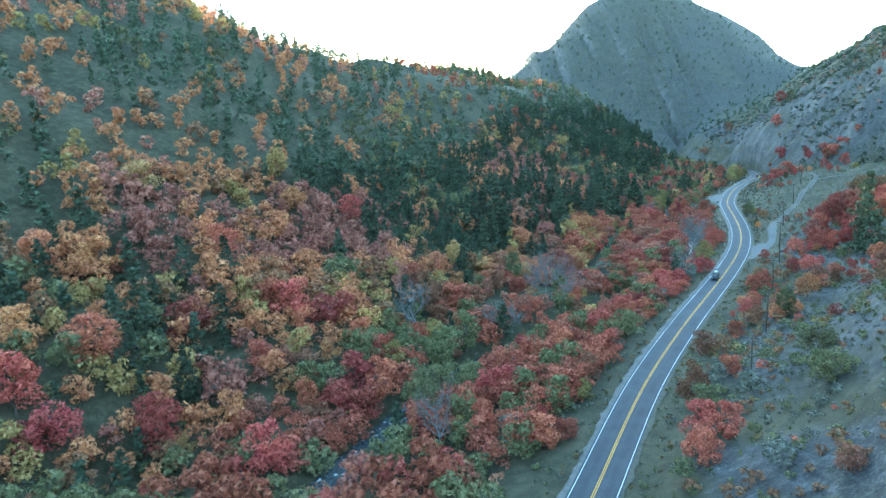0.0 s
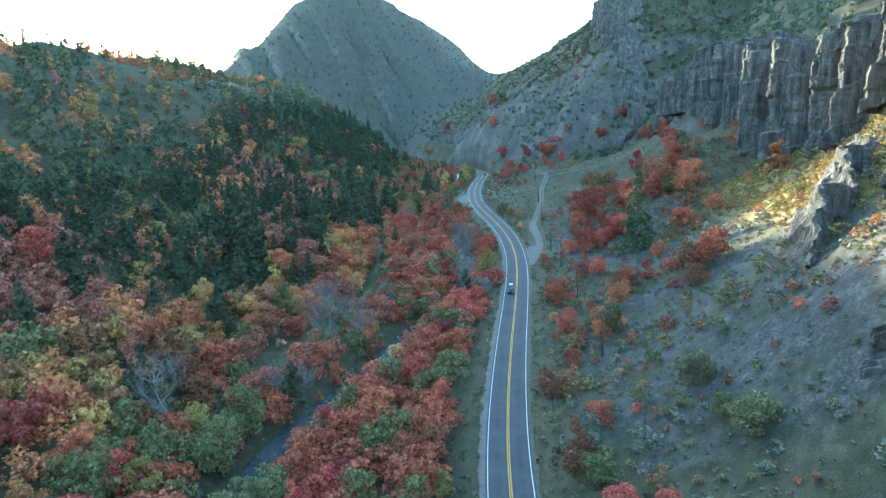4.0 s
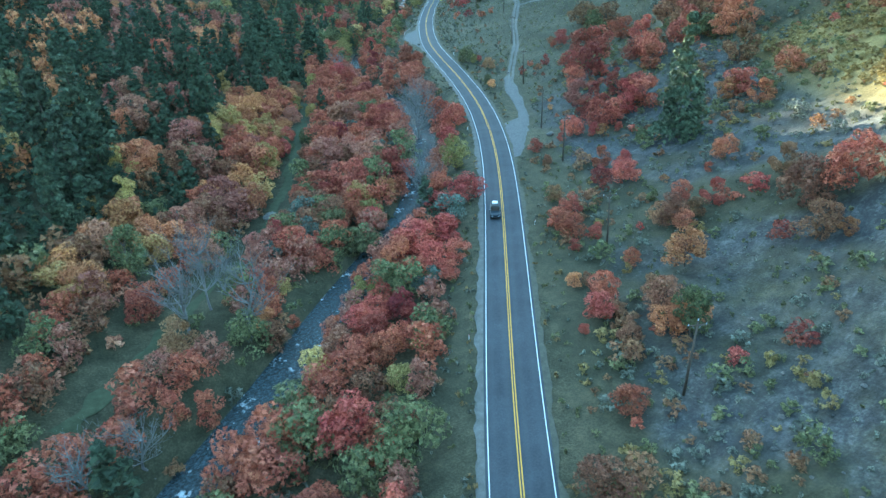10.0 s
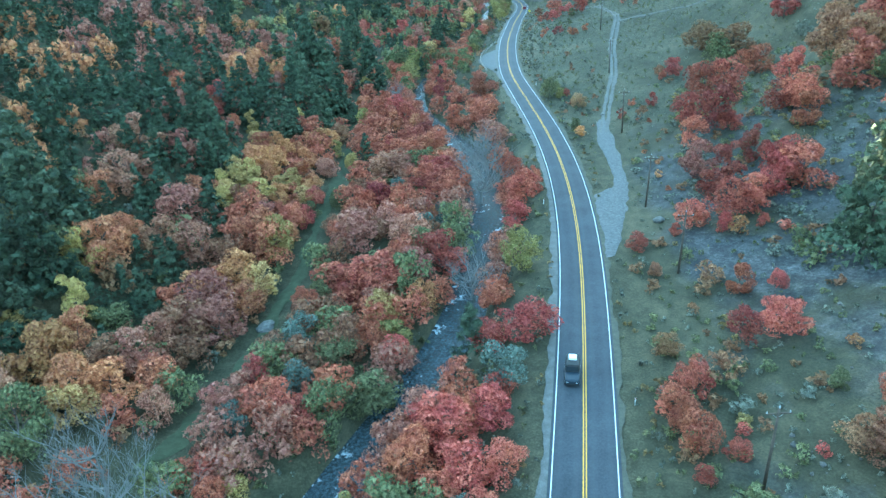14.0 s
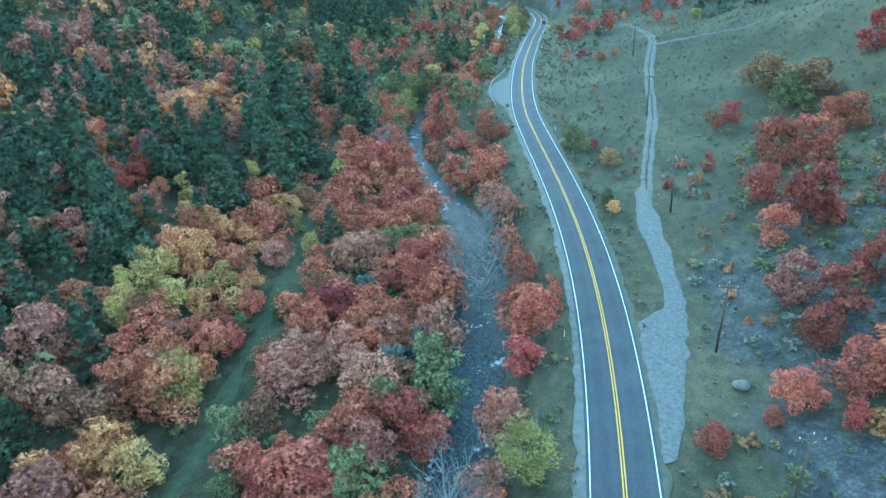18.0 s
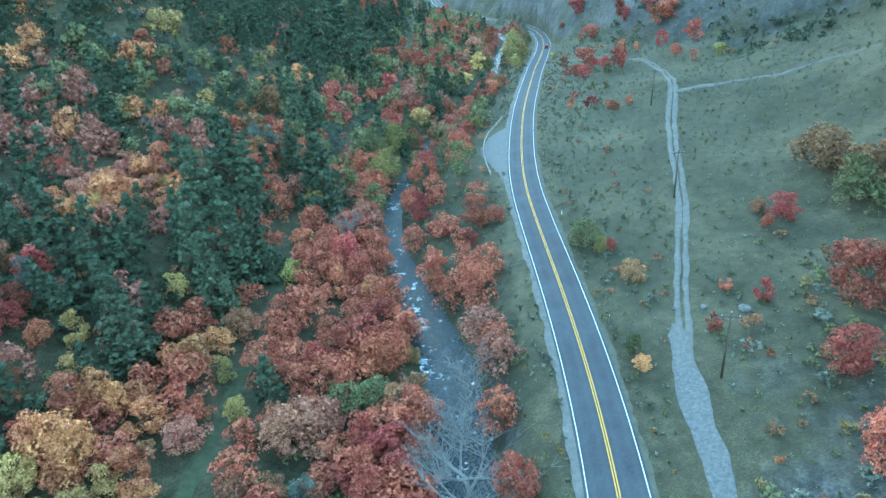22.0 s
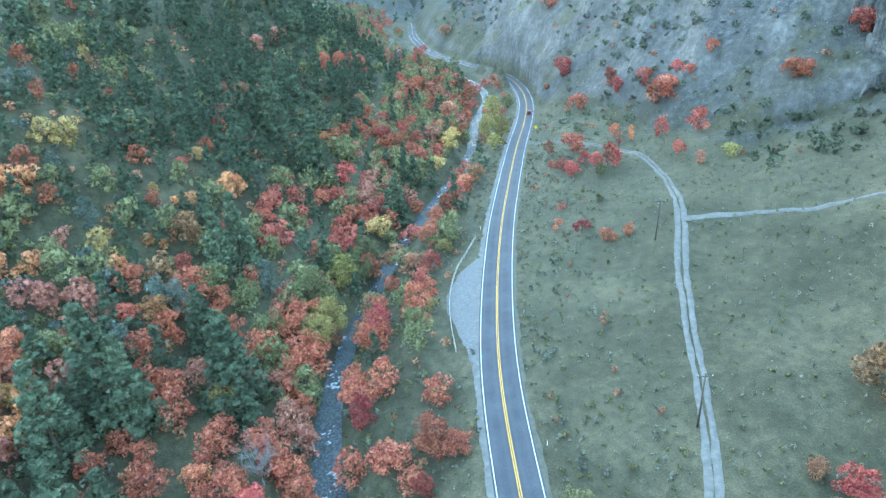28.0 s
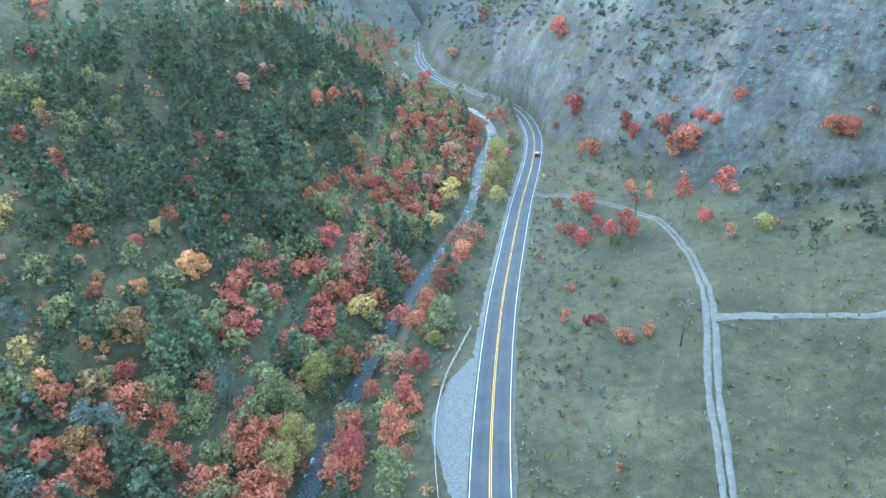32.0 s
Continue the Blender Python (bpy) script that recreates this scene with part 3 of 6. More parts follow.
MAPLE = [lobes_mesh("crown", 11 + i, (26, 22, 30, 24, 18, 28)[i], (5.6, 6.0, 5.2, 6.4, 5.0, 6.2)[i], (5.6, 4.8, 6.4, 5.2, 6.0, 4.4)[i], 0.7, 2600, 0.185, LEAF["red"]) for i in range(6)]
FAR_MAPLE = [lobes_mesh("crown", 21 + i, 20, (5.6, 6.0, 5.2)[i], (5.8, 5.1, 6.3)[i], 0.8, 1050, 0.28, LEAF["red"]) for i in range(3)]
COTTON = [lobes_mesh("crown", 31 + i, 34, 7.0, (9.5, 8.5)[i], 1.4, 3600, 0.21, LEAF["lime"]) for i in range(2)]
BUSH = [lobes_mesh("crown", 51 + i, 11, 2.4, 1.9, 0.15, 800, 0.12, LEAF["red"]) for i in range(3)]
TRUNKS = [trunk_mesh("trunk", 71 + i, 4.2, 0.13, 6, BARK) for i in range(3)]
BIG_TRUNKS = [trunk_mesh("trunk", 81 + i, 6.5, 0.26, 8, BARK) for i in range(2)]
BARE = [trunk_mesh("trunk", 91 + i, (6.5, 8.0, 6.0)[i], 0.16, 15, GREY_BARK, 0.5, 2, 0.05) for i in range(3)]
FIRS = [lobes_mesh("crown", 101 + i, 110, (5.6, 6.2, 5.2)[i], (13.0, 12.0, 13.5)[i], 0.4, 3600, 0.27, LEAF["fir"], (0.12, 0.17), True) for i in range(3)]
JUNIPER = [lobes_mesh("crown", 111 + i, 22, (3.9, 3.5)[i], (4.6, 5.2)[i], 0.3, 2000, 0.13, LEAF["juniper"], (0.13, 0.19)) for i in range(2)]
FIR_TRUNK = trunk_mesh("trunk", 121, 10.0, 0.22, 0, BARK, lean=0.004)
SMALL_TRUNK = trunk_mesh("trunk", 122, 2.2, 0.09, 3, BARK, lean=0.03)
CACHE = {}
WORDS = {"crimson": "deep crimson", "red": "bright red", "orange": "orange", "gold": "golden yellow", "pink": "faded pinkish-red", "olive": "dull olive-green",
         "lime": "yellow-green", "russet": "russet-brown"}


def tree(kind, colour, x, y, scale, rng, z=None):
    """One tree of a kind and colour, standing on the ground."""
    z = ground_z(x, y) if z is None else z
    pick = rng.random()
    if kind == "maple":
        crowns, trunks, name = FAR_MAPLE if y > 345 else MAPLE, TRUNKS, "maple_tree"
        label = f"{WORDS[colour]} autumn maple with a rounded crown"
        if colour in ("orange", "gold", "russet"):
            name, label = "oak_tree", f"{WORDS[colour]} autumn oak with a broad crown"
        elif colour in ("olive", "lime"):
            name, label = "box_elder_tree", f"{WORDS[colour]} box elder with a loose rounded crown"
    elif kind == "cotton":
        crowns, trunks, name = COTTON, BIG_TRUNKS, "cottonwood_tree"
        label = f"tall {WORDS[colour]} cottonwood beside the river"
    elif kind == "bush":
        crowns, trunks, name = BUSH, [SMALL_TRUNK], "bush"
        label = f"low {WORDS[colour]} autumn bush"
    elif kind == "bare":
        crowns, trunks, name = [], BARE, "bare_tree"
        label = "bare grey tree with bleached twigs"
    elif kind == "fir":
        crowns, trunks, name, colour = FIRS, [FIR_TRUNK], "fir_tree", "fir"
        label = "tall dark green fir on the slope"
    else:
        crowns, trunks, name, colour = JUNIPER, [SMALL_TRUNK], "juniper_tree", "juniper"
        label = "blue-green juniper with a conical crown"
    base = new(name)
    base.empty_display_size = 0.3
    base.matrix_basis = Matrix.LocRotScale((x, y, z - 0.05), Euler((0, 0, rng.uniform(0, 6.28))), (scale * rng.uniform(0.82, 1.22), scale * rng.uniform(0.82, 1.22), scale * rng.uniform(0.88, 1.1)))
    tagged(base, label, "tree" if kind != "bush" else "bush", {"maple_tree": "maples", "oak_tree": "oaks", "box_elder_tree": "box elders", "fir": "firs", "juniper": "junipers", "bush": "autumn bushes"}.get(name if kind == "maple" else kind, ""))
    t = new("trunk", trunks[int(pick * len(trunks))])
    t.parent = base
    if crowns:
        key = (kind, colour, int(pick * 97) % len(crowns), len(crowns))
        if key not in CACHE:
            CACHE[key] = recolour(crowns[key[2]], "crown", LEAF[colour])
        c = new("crown", CACHE[key])
        c.parent = base
    return base
rng = random.Random(5)
PLACED = []
# ---- trees by kind and colour: x, y, size ----
PLACED.append(("bare", "bare", (
    (32.1, 175.9, 1.3), (77.1, 207.3, 1.49), (9.6, 155.4, 1.11), (28.4, 183.7, 1.41), (24.2, 178.7, 1.74), (15.3, 158.0, 1.03),
    (105.8, 261.7, 1.34), (94.8, 247.7, 1.09), (99.8, 309.4, 1.3), (-4.3, 99.5, 1.46), (-9.5, 152.5, 1.61), (95.5, 242.3, 1.9),
    (100.9, 253.3, 1.44),)))
PLACED.append(("bush", "crimson", (
    (136.6, 251.2, 1.24), (179.1, 347.8, 1.75),)))
PLACED.append(("bush", "olive", (
    (190.9, 359.0, 1.29),)))
PLACED.append(("bush", "orange", (
    (279.3, 316.7, 1.7), (293.6, 340.3, 1.7), (119.4, 214.1, 0.62), (122.0, 219.7, 0.81), (125.3, 223.8, 0.61), (127.0, 230.2, 0.51),
    (176.8, 354.7, 1.41), (186.1, 339.4, 1.52),)))
PLACED.append(("bush", "red", (
    (145.1, 258.2, 0.93), (137.2, 245.0, 0.75), (137.9, 242.8, 0.59), (184.1, 365.0, 1.09), (181.2, 340.5, 1.69),)))
PLACED.append(("bush", "russet", (
    (140.0, 247.7, 1.24),)))
PLACED.append(("cotton", "lime", (
    (-5.2, 149.6, 0.72), (-14.1, 133.1, 0.77), (85.1, 205.8, 0.93), (115.4, 342.4, 0.97), (125.3, 362.4, 0.99), (118.5, 348.2, 0.91),
    (216.8, 473.2, 1.15), (206.7, 444.7, 1.02), (203.4, 449.4, 1.03),)))
PLACED.append(("cotton", "olive", (
    (2.5, 146.2, 1.27), (-2.8, 138.1, 1.27), (-3.6, 117.6, 1.15), (-6.9, 108.5, 1.06), (20.0, 196.7, 1.1), (129.4, 366.2, 1.09),
    (133.3, 372.7, 1.07), (117.1, 356.5, 1.01),)))
PLACED.append(("fir", "fir", (
    (-50.2, 110.4, 1.0), (-60.3, 119.2, 1.0), (-32.0, 180.5, 1.0), (-13.9, 220.8, 1.0), (13.8, 231.1, 1.76), (19.4, 240.0, 1.87),
    (15.2, 218.5, 1.61), (12.2, 209.8, 1.35), (20.2, 228.7, 1.36), (120.0, 178.1, 1.9), (80.1, 327.1, 1.9), (74.3, 318.5, 1.57),
    (78.5, 300.6, 1.79), (74.1, 291.3, 1.42), (73.1, 298.4, 1.49), (82.3, 302.1, 1.42), (98.3, 328.1, 1.86), (60.6, 287.3, 1.08),
    (63.0, 278.6, 1.34), (66.1, 284.7, 1.07), (45.2, 270.1, 1.73), (47.0, 263.8, 1.5), (65.7, 278.4, 0.68), (83.9, 323.9, 1.64),
    (70.8, 306.2, 1.33), (104.5, 367.3, 1.81), (95.0, 342.0, 1.47), (100.4, 365.0, 1.4), (123.9, 438.0, 1.9), (133.2, 460.6, 1.9),)))
PLACED.append(("fir", "fir", (
    (138.9, 447.4, 1.9), (165.3, 543.7, 1.9), (148.5, 524.9, 1.9), (131.4, 416.0, 1.9), (149.4, 397.0, 1.34), (156.8, 411.4, 1.35),)))
PLACED.append(("juniper", "juniper", (
    (8.8, 98.9, 1.32), (51.2, 207.1, 1.6), (48.4, 196.1, 1.31), (40.4, 192.2, 1.26), (55.9, 167.6, 1.02), (58.9, 169.2, 0.82),
    (70.9, 183.9, 1.6), (51.3, 290.0, 1.41), (80.5, 251.4, 1.09), (83.0, 231.8, 1.32), (79.0, 231.3, 1.04), (41.0, 323.1, 1.6),
    (77.5, 372.0, 1.6), (87.8, 352.3, 1.6), (91.2, 351.4, 1.6), (108.6, 360.3, 1.53), (81.1, 339.6, 1.6),)))
PLACED.append(("maple", "crimson", (
    (-64.8, 91.5, 1.7), (-55.4, 125.8, 1.7), (199.1, 242.4, 1.47), (292.4, 431.1, 0.89), (-29.6, 141.8, 1.75), (-20.8, 123.1, 1.42),
    (-23.3, 114.1, 1.5), (-18.2, 114.1, 1.34), (14.0, 124.1, 1.09), (28.2, 137.4, 1.23), (15.6, 140.9, 1.03), (17.1, 95.4, 0.86),
    (77.0, 219.6, 1.43), (64.5, 215.9, 1.49), (69.2, 217.0, 0.91), (44.0, 200.8, 0.92), (19.3, 184.2, 1.06), (69.7, 182.7, 0.69),
    (102.0, 240.5, 1.15), (51.2, 165.0, 0.88), (97.6, 175.2, 0.72), (153.7, 245.0, 1.54), (155.7, 240.0, 1.63), (139.3, 224.8, 1.44),
    (141.9, 235.4, 1.12), (135.7, 211.5, 1.07), (127.7, 208.8, 1.27), (151.0, 220.4, 1.18), (160.6, 214.2, 1.75), (180.2, 225.1, 1.58),)))
PLACED.append(("maple", "crimson", (
    (118.1, 199.1, 1.15), (121.9, 207.0, 0.9), (49.5, 288.5, 0.88), (48.9, 284.8, 0.82), (98.2, 281.3, 1.21), (94.3, 278.3, 1.27),
    (90.7, 276.5, 1.05), (86.4, 274.7, 0.9), (89.0, 257.0, 0.89), (87.7, 247.0, 1.01), (91.2, 248.4, 0.91), (85.2, 252.4, 0.75),
    (85.2, 241.4, 0.96), (82.5, 239.6, 0.66), (74.7, 248.0, 1.06), (62.8, 252.3, 0.88), (59.4, 245.1, 0.8), (46.0, 245.1, 0.71),
    (116.5, 315.9, 1.08), (117.2, 304.9, 0.76), (120.5, 296.8, 0.61), (124.8, 303.5, 1.19), (127.6, 300.6, 0.75), (146.3, 252.4, 0.6),
    (120.2, 372.7, 0.42), (127.0, 340.4, 1.2), (134.7, 355.2, 0.69), (139.8, 348.7, 1.09), (144.6, 356.4, 0.96), (149.3, 370.1, 1.18),)))
PLACED.append(("maple", "crimson", (
    (153.9, 375.6, 1.23), (160.0, 384.5, 1.17), (162.8, 450.6, 1.29), (172.5, 444.6, 1.27), (95.9, 395.2, 0.64), (250.9, 440.2, 1.28),
    (251.1, 419.7, 1.19), (211.1, 402.7, 1.25), (222.7, 394.1, 0.45), (205.8, 387.8, 0.84),)))
PLACED.append(("maple", "gold", (
    (-48.1, 99.3, 0.93), (-81.4, 170.4, 1.7), (-56.3, 213.9, 1.7), (1.1, 192.4, 1.37), (-28.5, 132.5, 0.46), (36.7, 161.5, 0.87),
    (10.9, 190.3, 1.12), (16.3, 218.1, 0.87), (22.4, 223.3, 1.25), (23.5, 200.9, 1.06), (23.4, 234.1, 1.16), (52.8, 237.2, 1.41),
    (47.9, 226.4, 1.11), (63.3, 207.5, 1.06), (39.4, 188.5, 0.55), (39.4, 183.6, 0.58), (80.3, 151.1, 0.3), (56.1, 326.0, 0.81),
    (67.1, 329.6, 0.83), (57.4, 314.3, 0.92), (43.6, 295.5, 0.67), (56.5, 282.7, 0.94), (67.9, 296.0, 0.82), (96.3, 326.7, 0.93),
    (74.8, 266.5, 0.84), (100.5, 273.4, 0.53), (74.3, 236.2, 0.32), (56.3, 276.7, 0.64), (49.5, 261.3, 0.86), (52.2, 259.4, 0.98),)))
PLACED.append(("maple", "gold", (
    (49.5, 255.7, 1.09), (53.1, 255.0, 1.03), (60.4, 258.6, 0.83), (46.5, 258.7, 0.57), (46.6, 254.3, 0.82), (57.7, 256.2, 0.82),
    (60.9, 253.7, 0.75), (46.0, 250.7, 0.93), (89.5, 383.7, 0.51), (140.2, 385.6, 1.29), (186.4, 444.3, 1.43), (173.7, 426.6, 1.07),
    (99.9, 401.9, 0.66),)))
PLACED.append(("maple", "lime", (
    (24.7, 130.8, 0.62), (44.4, 152.2, 0.65), (23.4, 110.4, 0.73), (13.7, 121.3, 0.36), (-0.2, 104.9, 0.62), (62.9, 202.6, 0.9),
    (49.5, 176.2, 0.94), (68.5, 184.0, 0.39), (50.1, 156.4, 0.6), (87.8, 300.3, 0.98), (73.8, 275.7, 0.7), (137.2, 278.4, 0.53),
    (150.6, 363.1, 0.73), (137.3, 337.3, 0.54), (196.7, 430.3, 1.12), (233.2, 359.3, 0.81),)))
PLACED.append(("maple", "olive", (
    (320.4, 457.0, 1.69), (315.3, 475.2, 1.7), (299.1, 551.1, 1.7), (62.2, 102.9, 1.06), (54.8, 87.1, 1.03), (56.0, 92.1, 0.7),
    (41.1, 98.2, 0.89), (26.6, 221.9, 1.07), (54.4, 199.2, 1.07), (50.8, 190.9, 1.13), (56.6, 192.9, 1.17), (56.1, 219.3, 0.72),
    (97.9, 163.5, 0.44), (74.3, 135.3, 1.13), (176.9, 265.1, 1.41), (164.7, 209.2, 1.2), (53.3, 312.5, 0.91), (40.9, 309.7, 0.9),
    (92.1, 264.2, 1.13), (88.5, 264.8, 1.01), (61.4, 248.5, 0.64), (68.0, 252.0, 0.8), (66.9, 250.3, 0.64), (136.1, 281.7, 1.07),
    (125.6, 253.0, 0.54), (231.6, 488.2, 1.15), (202.8, 374.6, 0.59),)))
PLACED.append(("maple", "orange", (
    (96.0, 131.7, 0.41), (-42.8, 109.1, 1.16), (-76.9, 106.1, 1.64), (146.1, 174.1, 1.15), (-87.6, 132.8, 1.7), (-78.7, 137.8, 1.7),
    (-83.6, 175.9, 1.7), (164.5, 167.2, 1.51), (-48.2, 199.3, 1.7), (190.6, 203.4, 1.7), (-41.7, 154.2, 1.32), (-33.5, 136.7, 1.18),
    (-4.1, 180.9, 1.44), (-37.2, 120.3, 1.06), (11.4, 195.9, 1.31), (12.6, 190.7, 1.26), (21.2, 210.7, 1.46), (24.0, 204.7, 1.39),
    (22.8, 217.4, 1.2), (27.2, 204.0, 1.39), (31.9, 207.0, 1.11), (25.9, 236.2, 1.64), (29.2, 240.7, 1.21), (25.8, 250.3, 1.29),
    (41.4, 253.9, 1.33), (48.9, 237.5, 1.75), (51.7, 236.1, 1.6), (45.0, 228.0, 1.31), (44.8, 221.3, 1.25), (38.1, 228.2, 1.12),)))
PLACED.append(("maple", "orange", (
    (69.5, 209.1, 0.86), (52.2, 197.1, 0.66), (34.1, 176.2, 0.73), (57.8, 166.4, 0.32), (92.9, 152.5, 0.62), (112.0, 161.3, 0.78),
    (84.7, 145.2, 1.05), (73.4, 154.2, 0.49), (76.6, 137.3, 0.88), (73.9, 138.2, 0.77), (174.4, 213.0, 1.16), (169.3, 203.2, 1.75),
    (163.9, 203.6, 1.26), (138.3, 181.3, 0.94), (134.9, 171.7, 0.95), (38.4, 337.5, 1.07), (59.3, 324.6, 1.25), (67.7, 337.9, 1.45),
    (50.2, 319.1, 0.86), (51.7, 313.1, 1.0), (59.7, 312.7, 0.99), (55.4, 302.2, 0.85), (52.3, 282.2, 0.67), (47.5, 276.4, 0.8),
    (49.5, 273.9, 0.79), (70.3, 307.8, 0.81), (91.1, 311.9, 0.85), (70.4, 277.2, 1.22), (67.3, 277.0, 0.9), (73.6, 281.1, 0.83),)))
PLACED.append(("maple", "orange", (
    (93.4, 292.9, 1.19), (99.5, 289.4, 1.1), (83.0, 236.6, 0.58), (81.2, 237.5, 0.58), (56.6, 270.5, 1.07), (55.4, 264.8, 1.11),
    (59.4, 270.4, 0.92), (63.4, 270.5, 0.92), (64.3, 266.0, 0.94), (53.3, 264.4, 1.02), (58.0, 261.6, 1.08), (55.9, 260.3, 0.9),
    (61.5, 269.1, 0.85), (63.3, 258.5, 1.05), (63.6, 255.1, 0.81), (56.0, 252.2, 0.92), (52.0, 251.8, 1.06), (51.4, 243.3, 0.94),
    (58.8, 246.2, 0.75), (55.5, 240.3, 0.91), (124.4, 249.4, 0.47), (81.3, 361.5, 0.83), (86.9, 369.5, 0.59), (90.0, 370.0, 0.48),
    (94.4, 381.7, 0.63), (96.3, 382.3, 0.68), (105.9, 390.7, 1.25), (189.6, 463.8, 1.27), (139.0, 439.6, 0.89), (164.0, 469.7, 0.7),)))
PLACED.append(("maple", "orange", (
    (109.2, 425.9, 1.08), (233.3, 401.8, 0.48), (226.6, 393.5, 0.57),)))
PLACED.append(("maple", "pink", (
    (307.7, 435.7, 0.63), (-14.5, 170.9, 1.45), (17.3, 201.6, 1.21), (30.2, 210.6, 1.46), (32.4, 216.5, 1.2), (30.5, 255.0, 1.75),
    (33.4, 264.5, 1.64), (39.9, 267.7, 1.2), (38.8, 245.8, 1.75), (39.9, 237.6, 1.59), (39.6, 224.0, 1.63), (40.6, 217.6, 1.38),
    (65.7, 232.3, 1.59), (75.2, 228.3, 1.39), (72.0, 217.8, 1.28), (39.1, 196.6, 1.04), (31.8, 199.5, 0.89), (38.9, 196.8, 0.89),
    (40.5, 163.6, 1.02), (126.0, 214.3, 1.21), (60.5, 332.8, 0.94), (71.1, 349.7, 1.29), (54.8, 318.3, 1.07), (38.7, 307.3, 1.21),
    (54.5, 292.1, 0.72), (68.9, 264.8, 0.82), (68.0, 263.0, 0.87), (82.5, 260.1, 1.4), (86.2, 262.3, 1.01), (79.9, 260.2, 0.99),)))
PLACED.append(("maple", "pink", (
    (70.0, 245.1, 0.69), (71.8, 243.6, 0.61), (67.8, 239.2, 1.04), (69.9, 238.0, 0.92), (65.7, 238.2, 0.88), (73.5, 237.0, 1.02),
    (74.5, 232.9, 0.88), (70.7, 234.4, 0.85), (64.4, 237.6, 0.7), (52.2, 245.6, 0.88), (141.0, 399.4, 1.38), (140.8, 359.3, 1.1),
    (202.1, 487.2, 1.56), (181.6, 453.8, 1.34), (148.0, 435.6, 1.07), (206.8, 574.5, 1.64), (182.2, 494.6, 1.4), (108.8, 441.5, 0.81),
    (129.1, 503.5, 1.14), (139.1, 518.2, 1.45), (117.1, 457.6, 1.01), (111.2, 456.2, 0.87), (224.4, 361.1, 0.69),)))
PLACED.append(("maple", "red", (
    (103.3, 136.3, 1.33), (-32.7, 96.2, 1.7), (-51.7, 99.7, 1.49), (-71.3, 94.5, 1.7), (-66.4, 109.8, 1.7), (-57.6, 156.4, 1.54),
    (276.6, 362.2, 1.42), (-32.0, 208.2, 1.7), (186.6, 230.0, 1.7), (205.8, 252.0, 1.7), (198.6, 264.2, 1.7), (303.7, 445.1, 0.77),
    (218.9, 269.8, 1.7), (254.4, 317.2, 1.7), (315.1, 596.3, 1.7), (-42.1, 142.1, 1.43), (-38.0, 142.3, 1.75), (-26.7, 147.6, 1.26),
    (-21.6, 140.3, 1.2), (-16.8, 134.5, 1.16), (-10.9, 173.2, 1.37), (-15.9, 120.4, 1.4), (-29.1, 113.1, 1.16), (-40.1, 122.0, 1.25),
    (8.1, 125.4, 1.46), (8.7, 118.5, 1.32), (5.0, 120.6, 1.06), (23.7, 138.8, 1.43), (35.3, 146.7, 1.32), (34.3, 133.2, 1.12),)))
PLACED.append(("maple", "red", (
    (4.2, 105.3, 1.0), (13.6, 94.9, 1.0), (14.0, 102.2, 0.77), (61.6, 131.6, 0.69), (50.9, 110.3, 0.79), (36.6, 89.4, 1.01),
    (38.2, 84.8, 1.06), (33.1, 79.9, 1.05), (78.6, 218.3, 1.13), (60.9, 218.3, 1.25), (59.8, 202.4, 0.95), (62.5, 199.4, 0.88),
    (53.6, 216.1, 0.87), (45.0, 193.9, 1.15), (46.5, 190.8, 0.9), (37.3, 187.1, 0.7), (37.2, 183.3, 0.65), (38.5, 176.8, 0.4),
    (51.2, 170.5, 0.82), (57.1, 176.8, 1.13), (61.7, 179.3, 1.24), (59.4, 179.9, 1.04), (66.4, 178.3, 1.04), (61.3, 173.5, 1.1),
    (57.7, 184.6, 0.96), (64.4, 171.8, 0.73), (60.8, 168.2, 0.7), (57.5, 172.6, 0.84), (73.0, 192.4, 0.85), (77.7, 190.4, 1.14),)))
PLACED.append(("maple", "red", (
    (93.1, 222.1, 1.12), (96.6, 225.7, 1.15), (101.4, 230.2, 0.77), (48.1, 167.9, 0.9), (45.6, 166.8, 0.89), (45.9, 163.8, 0.82),
    (51.7, 162.5, 0.65), (46.3, 158.5, 0.82), (48.1, 158.1, 0.72), (44.5, 158.4, 0.82), (42.8, 160.6, 0.73), (51.4, 159.8, 0.42),
    (102.5, 200.8, 0.58), (88.0, 172.0, 0.77), (83.8, 170.5, 0.67), (82.4, 165.0, 0.76), (83.1, 167.9, 0.65), (84.3, 162.5, 0.46),
    (80.1, 161.9, 0.39), (101.7, 173.5, 0.91), (104.3, 182.3, 0.84), (108.7, 180.7, 0.46), (99.4, 158.9, 0.65), (99.6, 153.1, 0.78),
    (108.2, 161.2, 0.35), (74.0, 149.2, 0.76), (70.8, 146.7, 0.73), (82.0, 152.1, 0.46), (66.9, 144.9, 0.3), (166.1, 268.5, 0.88),)))
